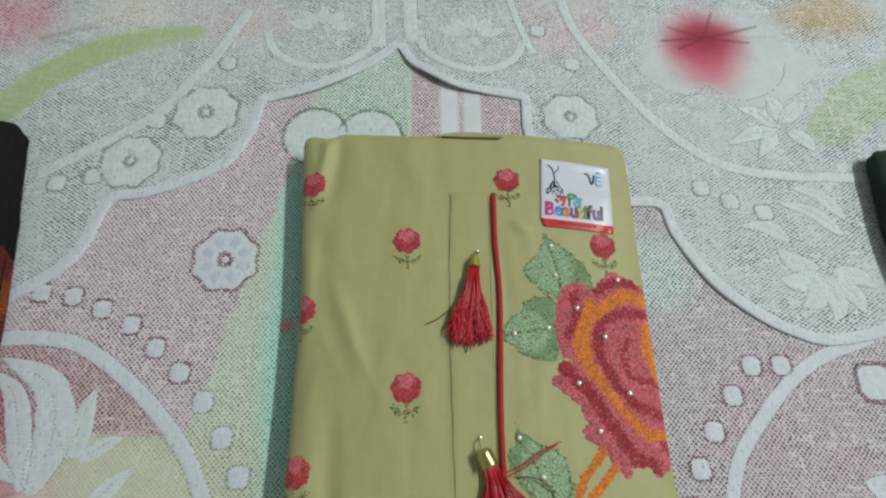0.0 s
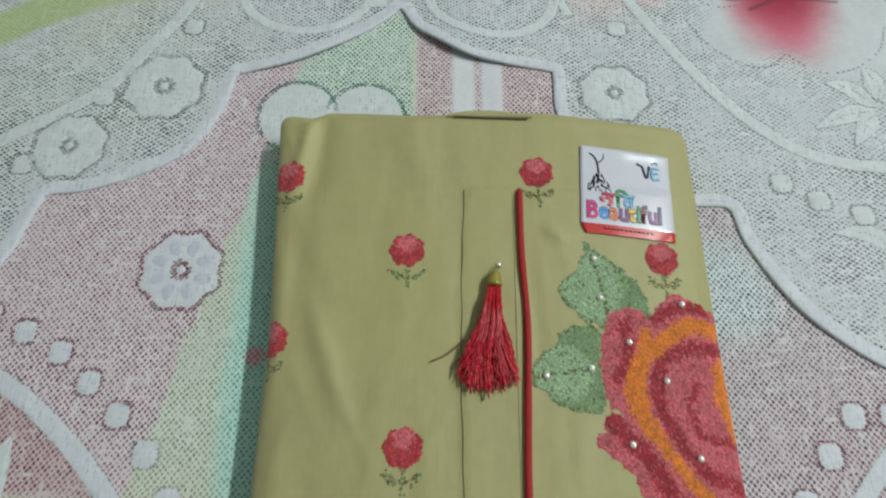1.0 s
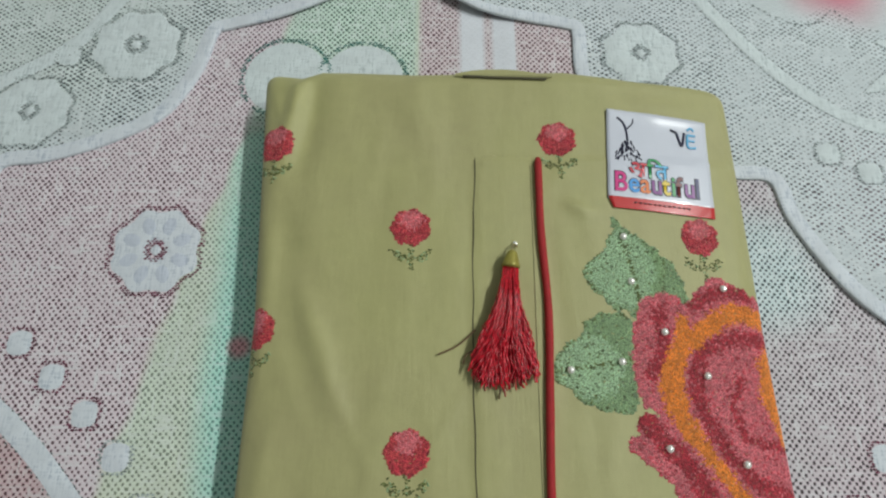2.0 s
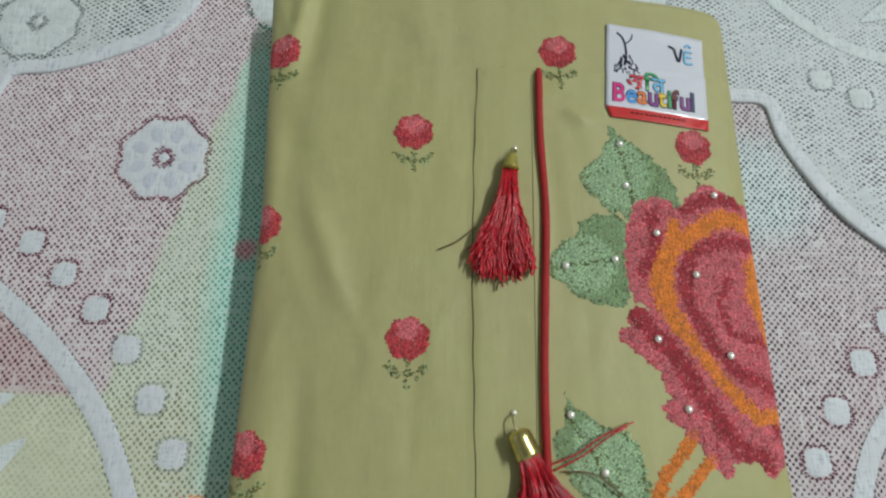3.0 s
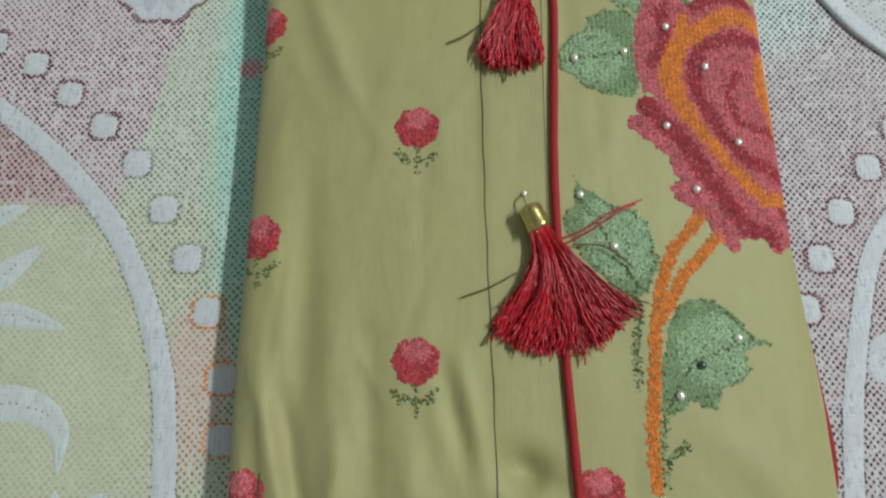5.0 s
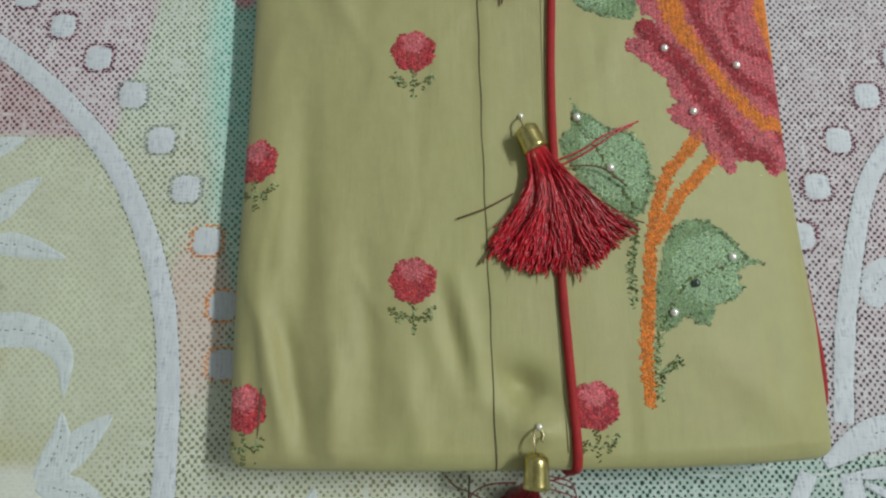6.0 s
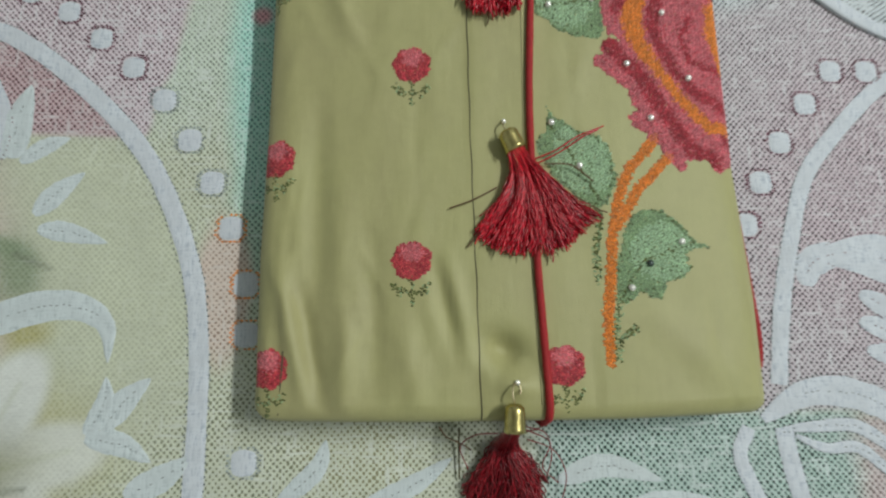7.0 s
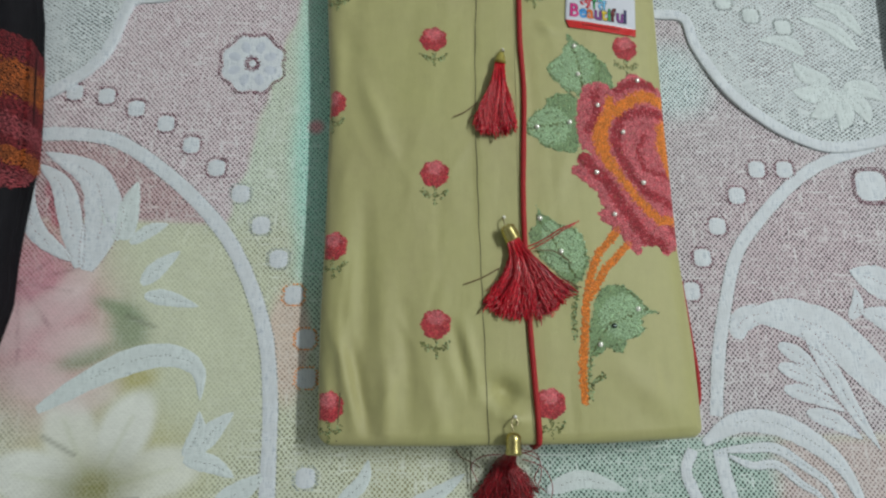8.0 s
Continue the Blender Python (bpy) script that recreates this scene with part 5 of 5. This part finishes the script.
def flat(x, y):
    return top_z(x, y)


def over_edge(x, y):
    drop = sm(-0.176, -0.196, y)
    return np.where(y > -0.1775, top_z(x, np.maximum(y, -0.1765)), 0.021) * (1 - drop) + (cloth_z(x, y) + 0.001) * drop


zz = float(top_z(0.047, 0.09))
tassel((.0475, .0885), (.0465, .0805), .0041, [(.0275, .036), (.031, .029), (.040, .026), (.050, .027), (.0575, .031)], 560, 1, zz + .0052, flat, "crimson satin thread tassel",
       [[(.0475, .0885, zz + .005), (.048, .0912, zz + .004), (.049, .0922, zz + .0025), (.0505, .0915, zz + .001)]], "olive-gold cap", 0.0, OLIVE_CAP)
zz = float(top_z(0.047, -0.038))
tassel((.0468, -.0380), (.0515, -.0480), .0052, [(.031, -.091), (.040, -.097), (.053, -.099), (.066, -.1005), (.078, -.093), (.093, -.083)], 860, 2, zz + .0062, flat, "wide crimson thread tassel fanned open",
       [[(.0468, -.0385, zz + .006), (.0455, -.0345, zz + .005), (.0455, -.0325, zz + .003), (.0462, -.0315, zz + .001)]], "shiny brass cap")
zz = float(top_z(0.049, -0.168))
tassel((.0470, -.1690), (.0465, -.1815), .0048, [(.026, -.214), (.030, -.226), (.042, -.236), (.054, -.236), (.063, -.226), (.066, -.212)], 640, 3, zz + .0055, over_edge, "crimson tassel hanging over the folded edge",
       [[(.0470, -.1690, zz + .0055), (.0460, -.1650, zz + .006), (.0468, -.1610, zz + .0045), (.0490, -.1605, zz + .003), (.0503, -.1630, zz + .003), (.0495, -.1650, zz + .004)]], "shiny brass cap", 0.003, GOLD, MAROON)


def stray(pts, mat, surface=flat, radius=0.0004, lift=0.0012):
    p = smooth_line(pts, 24)
    g = Geo()
    tube(g, np.column_stack([p, surface(p[:, 0], p[:, 1]) + lift + 0.001 * np.sin(np.linspace(0, 3, 24))]), radius, 5)
    part("loose_thread", g, mat, kurta, "stray thread; the dark olive strand is tassel shade")


BROWN = plain("brown_thread", (0.13, 0.07, 0.03), 0.6)
stray([(.030, .052), (.022, .045), (.013, .041)], BROWN)
stray([(.031, .044), (.026, .041), (.024, .037)], BROWN)
stray([(.042, -.066), (.031, -.072), (.0185, -.0765)], BROWN)
stray([(.034, -.086), (.030, -.092), (.027, -.096)], BROWN)
for q in ([(.060, -.052), (.072, -.047), (.083, -.040), (.097, -.034)], [(.062, -.054), (.074, -.048), (.086, -.040), (.094, -.036)]):
    stray(q, CRIMSON, lift=0.002)
stray([(.066, -.054), (.079, -.055), (.090, -.063)], BROWN, lift=0.002)
stray([(.080, -.070), (.090, -.077), (.096, -.079)], BROWN, lift=0.002)
stray([(.041, .030), (.040, .025), (.0395, .022)], BROWN)
for q in ([(.055, -.182), (.066, -.186), (.071, -.197), (.068, -.210)], [(.056, -.184), (.070, -.192), (.066, -.204), (.074, -.212)], [(.043, -.186), (.031, -.187), (.024, -.194), (.028, -.205)], [(.054, -.186), (.062, -.183), (.068, -.178)], [(.058, -.19), (.072, -.196), (.078, -.208), (.075, -.222)]):
    stray(q, MAROON, over_edge, 0.00032, 0.003)
stray([(.013, -.182), (.017, -.188), (.024, -.192), (.030, -.196)], BROWN, over_edge)
# Dark strand laid where the tassel's cap casts its shadow on the cloth.
stray([(.023, -.183), (.0235, -.20), (.0235, -.21)], OLIVE_DARK, over_edge, 0.0005)


# ---- the label ----
sticker_at = [np.array(k) for k in ((.1002, .1675), (.1528, .1620), (.1493, .1085), (.0958, .1135))]


def tag_point(u, v):
    """u to the right and v downwards, 0 to 1 over the label's face."""
    tl, tr, br, bl = sticker_at
    p = tl * (1 - u) * (1 - v) + tr * u * (1 - v) + br * u * v + bl * (1 - u) * v
    return p


def tag_z(p, lift):
    return float(top_z(p[0], p[1])) + 0.0009 + lift


def tag_patch(g, u0, v0, u1, v1, lift, slot=0, thick=0.0, n=8, corner=0.0):
    us = np.linspace(u0, u1, n)
    vs = np.linspace(v0, v1, n)
    verts, faces = [], []
    for v in vs:
        for u in us:
            uu, vv = u, v
            if corner and v > v1 - corner:
                k = (v - (v1 - corner)) / corner
                uu = u + (1 - min(1, (u - u0) / 0.12)) * 0.05 * k
            p = tag_point(uu, vv)
            verts.append((p[0], p[1], tag_z(p, lift) + 0.0006 * math.exp(-((vv - 0.0) / 0.08) ** 2)))
    for j in range(n - 1):
        for i in range(n - 1):
            a = j * n + i
            faces.append((a, a + n, a + n + 1, a + 1))
    if thick:
        m = len(verts)
        verts += [(a, b, c - thick) for a, b, c in verts]
        rim = [i for i in range(n)] + [k * n + n - 1 for k in range(1, n)] + [(n - 1) * n + k for k in range(n - 2, -1, -1)] + [k * n for k in range(n - 2, 0, -1)]
        faces += [(rim[k], rim[(k + 1) % len(rim)], rim[(k + 1) % len(rim)] + m, rim[k] + m) for k in range(len(rim))]
    g.add(verts, faces, slot)


g = Geo()
tag_patch(g, 0, 0, 1, 0.93, 0.0, 0, 0.0006, 26)
label_card = part("label_card", g, STICKER, kurta, "glossy white printed paper label")
g = Geo()
tag_patch(g, 0.0, 0.91, 1.0, 1.02, 0.0002, 0, 0.0005, 26, 0.11)
part("red_strip", g, STICKER_RED, label_card, "red strip along the label's foot")


def ink(name, col):
    return plain(name, col, 0.3, vary=0.05, bump=0.02)


INKS = {k: ink("ink_" + k, c) for k, c in dict(magenta=(.62, .03, .22), blue=(.05, .30, .70), orange=(.72, .18, .03), yellow=(.75, .55, .04), green=(.05, .36, .12), purple=(.22, .04, .25), navy=(.03, .03, .12), sky=(.16, .50, .80), red=(.6, .03, .05), teal=(.03, .35, .38), dark=(.015, .015, .05), brown=(.16, .03, .03)).items()}


def letter(ch, u, v, width, height, mat, rim=True):
    """One printed character with a dark rim; returns how far it reaches to the right."""
    reach = 0.0
    for fat, lift, ink_mat, nm in ((0.05, 0.0002, INKS["dark"], "letter_rim"), (0.016, 0.0004, mat, "letter"))[0 if rim else 1:]:
        cu = bpy.data.curves.new("letter", "FONT")
        cu.body, cu.size, cu.offset = ch, 1.0, fat
        tmp = bpy.data.objects.new("letter", cu)
        me = bpy.data.meshes.new_from_object(tmp)
        reach = max((q.co.x for q in me.vertices), default=0)
        for q in me.vertices:
            p = tag_point(u + q.co.x * width, v - q.co.y * height)
            q.co = (p[0], p[1], tag_z(p, lift))
        me.materials.clear()
        me.materials.append(ink_mat)
        bpy.data.objects.remove(tmp)
        ob = new(nm, me)
        ob.parent = label_card
    return reach * width


pos = 0.052
for ch, col in zip("Beautiful", ("magenta", "blue", "orange", "purple", "yellow", "green", "brown", "purple", "navy")):
    pos += letter(ch, pos, 0.852 - 0.02 * pos, 0.225 if ch != "B" else 0.235, 0.275, INKS[col]) + 0.006
letter("अ", 0.20, 0.695, 0.215, 0.23, INKS["red"])
letter("त", 0.455, 0.690, 0.20, 0.22, INKS["sky"])
letter("ि", 0.375, 0.690, 0.20, 0.22, INKS["green"])


def mark(name, pts, r, mat, parent=label_card):
    """A plain drawn stroke on the label."""
    p = smooth_line(pts, 14)
    g = Geo()
    q = np.array([tag_point(u, v) for u, v in p])
    tube(g, np.column_stack([q, [tag_z(k, 0.0002) for k in q]]), r, 5)
    ob = part(name, g, mat, parent)
    for v in ob.data.vertices:
        v.co.z = v.co.z * 0.25 + 0.75 * tag_z((v.co.x, v.co.y), 0.0002)
    return ob


# the two small marks at the top
for pts, col in (([(.63, .14), (.69, .16)], "dark"), ([(.69, .16), (.735, .30), (.77, .15)], "dark"), ([(.80, .17), (.80, .30), (.88, .30)], "sky"), ([(.80, .23), (.87, .23)], "sky"), ([(.80, .17), (.88, .17)], "sky"), ([(.80, .12), (.84, .09), (.87, .12)], "sky")):
    mark("mark", pts, 0.0007, INKS[col])
rnd = random.Random(8)
mark("mark", [(.10, .08), (.16, .13), (.19, .22), (.20, .32)], 0.0006, INKS["dark"])
mark("mark", [(.19, .20), (.25, .13), (.26, .07)], 0.0004, INKS["dark"])
g = Geo()
for k in range(70):
    u0, v0 = 0.20 + rnd.uniform(-0.14, 0.14) * (0.25 + 0.75 * (k % 7) / 6), 0.33 + 0.17 * (k % 7) / 6 + rnd.uniform(-.012, .012)
    q = [tag_point(u0, v0), tag_point(u0 + 0.02 * (u0 - 0.2) / 0.1 + .004, v0 + 0.03)]
    tube(g, [(*k2, tag_z(k2, 0.0001)) for k2 in q], 0.00035, 4)
part("mark", g, INKS["dark"], label_card)
g = Geo()
for k in range(12):
    u0 = 0.24 + 0.045 * k
    q = [tag_point(u0, 0.955), tag_point(u0 + 0.028, 0.955)]
    tube(g, [(*k2, tag_z(k2, 0.0003)) for k2 in q], 0.0005, 4)
part("writing_bar", g, INKS["brown"], label_card)


# ---- two more folded garments that lie beside it ----
def pile(name, label, x0, x1, y0, y1, height, mat, tilt, group="folded garments"):
    ob = thing(name, label, "garment", ((x0 + x1) / 2, (y0 + y1) / 2, 0), group)
    fl = (lambda y: x0 + 0.002 * np.sin(y * 40))
    fr = (lambda y: x1 + np.interp(y, tilt[0], tilt[1]) + 0.0015 * np.sin(y * 33 + 1))
    lo = lambda x: np.full(np.shape(x), y0) + 0.002 * np.sin(x * 50)
    hi = lambda x: np.full(np.shape(x), y1) + 0.002 * np.sin(x * 45)

    def zf(x, y):
        dl, dr, db, dt = x - fl(y), fr(y) - x, y - lo(x), hi(x) - y
        fall = sum(roll_off(k, 0.014, height * 0.4) for k in (dl, dr, db, dt))
        return height - np.minimum(fall, height * 0.42) + 0.0008 * ripple(x, y, 51, 45)
    part("body", folded_body(zf, fl, fr, lo, hi, 60, 80, 4), mat, ob)
    return ob, zf, fl, fr


black, black_z, bl, br = pile("folded_dress", "black folded dress with red and orange floral print", -0.53, -0.286, -0.152, 0.214, 0.031, BLACK_CLOTH, ((-.15, -.11, 0.0, .11, .2), (-.010, 0.0, 0.0, -.006, -.024)))


def floral(x, y, r):
    k = r.normal(0, 0.0015, x.shape)
    slot = np.full(x.shape, -1)
    slot = np.where(spread(x, y, -0.330, 0.050, 0.085, 0.066, 0, 0.1) > 0.5, 1, slot)
    for b, w, s in (([(-.38, .10), (-.30, .105), (-.268, .095)], .007, 1), ([(-.38, .062), (-.31, .075), (-.268, .068)], .013, 2), ([(-.36, .03), (-.30, .04), (-.268, .03)], .007, 0), ([(-.36, .012), (-.30, .018), (-.272, .012)], .006, 2), ([(-.34, -.005), (-.29, .0), (-.27, -.004)], .007, 0)):
        slot = np.where((line_dist(x, y, b) + k < w) & (slot >= 0), s, slot)
    return slot


floral_part = embroider("floral_print", black, (-.40, -.02), (-.262, .125), floral, [D_PINK, D_RED, D_ORANGE], "red, pink and orange printed flower", 91, 0.0013, 0.0014,
          surface=lambda x, y: black_z(np.minimum(x, br(y) - 0.001), y), edge=lambda x, y: (x < br(y) + 0.017) & (x > bl(y) + 0.002))
for v in floral_part.data.vertices:  # the cloth turns down over the side fold
    over = v.co.x - (br(v.co.y) + 0.0005)
    if over > 0:
        v.co.x, v.co.z = br(v.co.y) + 0.0022, max(0.0035, v.co.z - over)
embroider("leaf_print", black, (-.31, .118), (-.27, .14), lambda x, y, r: np.where(spread(x, y, -0.285, 0.127, 0.012, 0.005, 0.3, 0.2) > 0.5, 0, -1), [S_DARK], "dark green printed leaf", 92,
          surface=black_z, edge=lambda x, y: x < br(y) - 0.0012)
pile("folded_shawl", "dark green folded shawl lying on the lace runner", 0.375, 0.60, -0.16, 0.190, 0.022, GREEN_CLOTH, ((-.1, .1), (0.0, 0.0)))
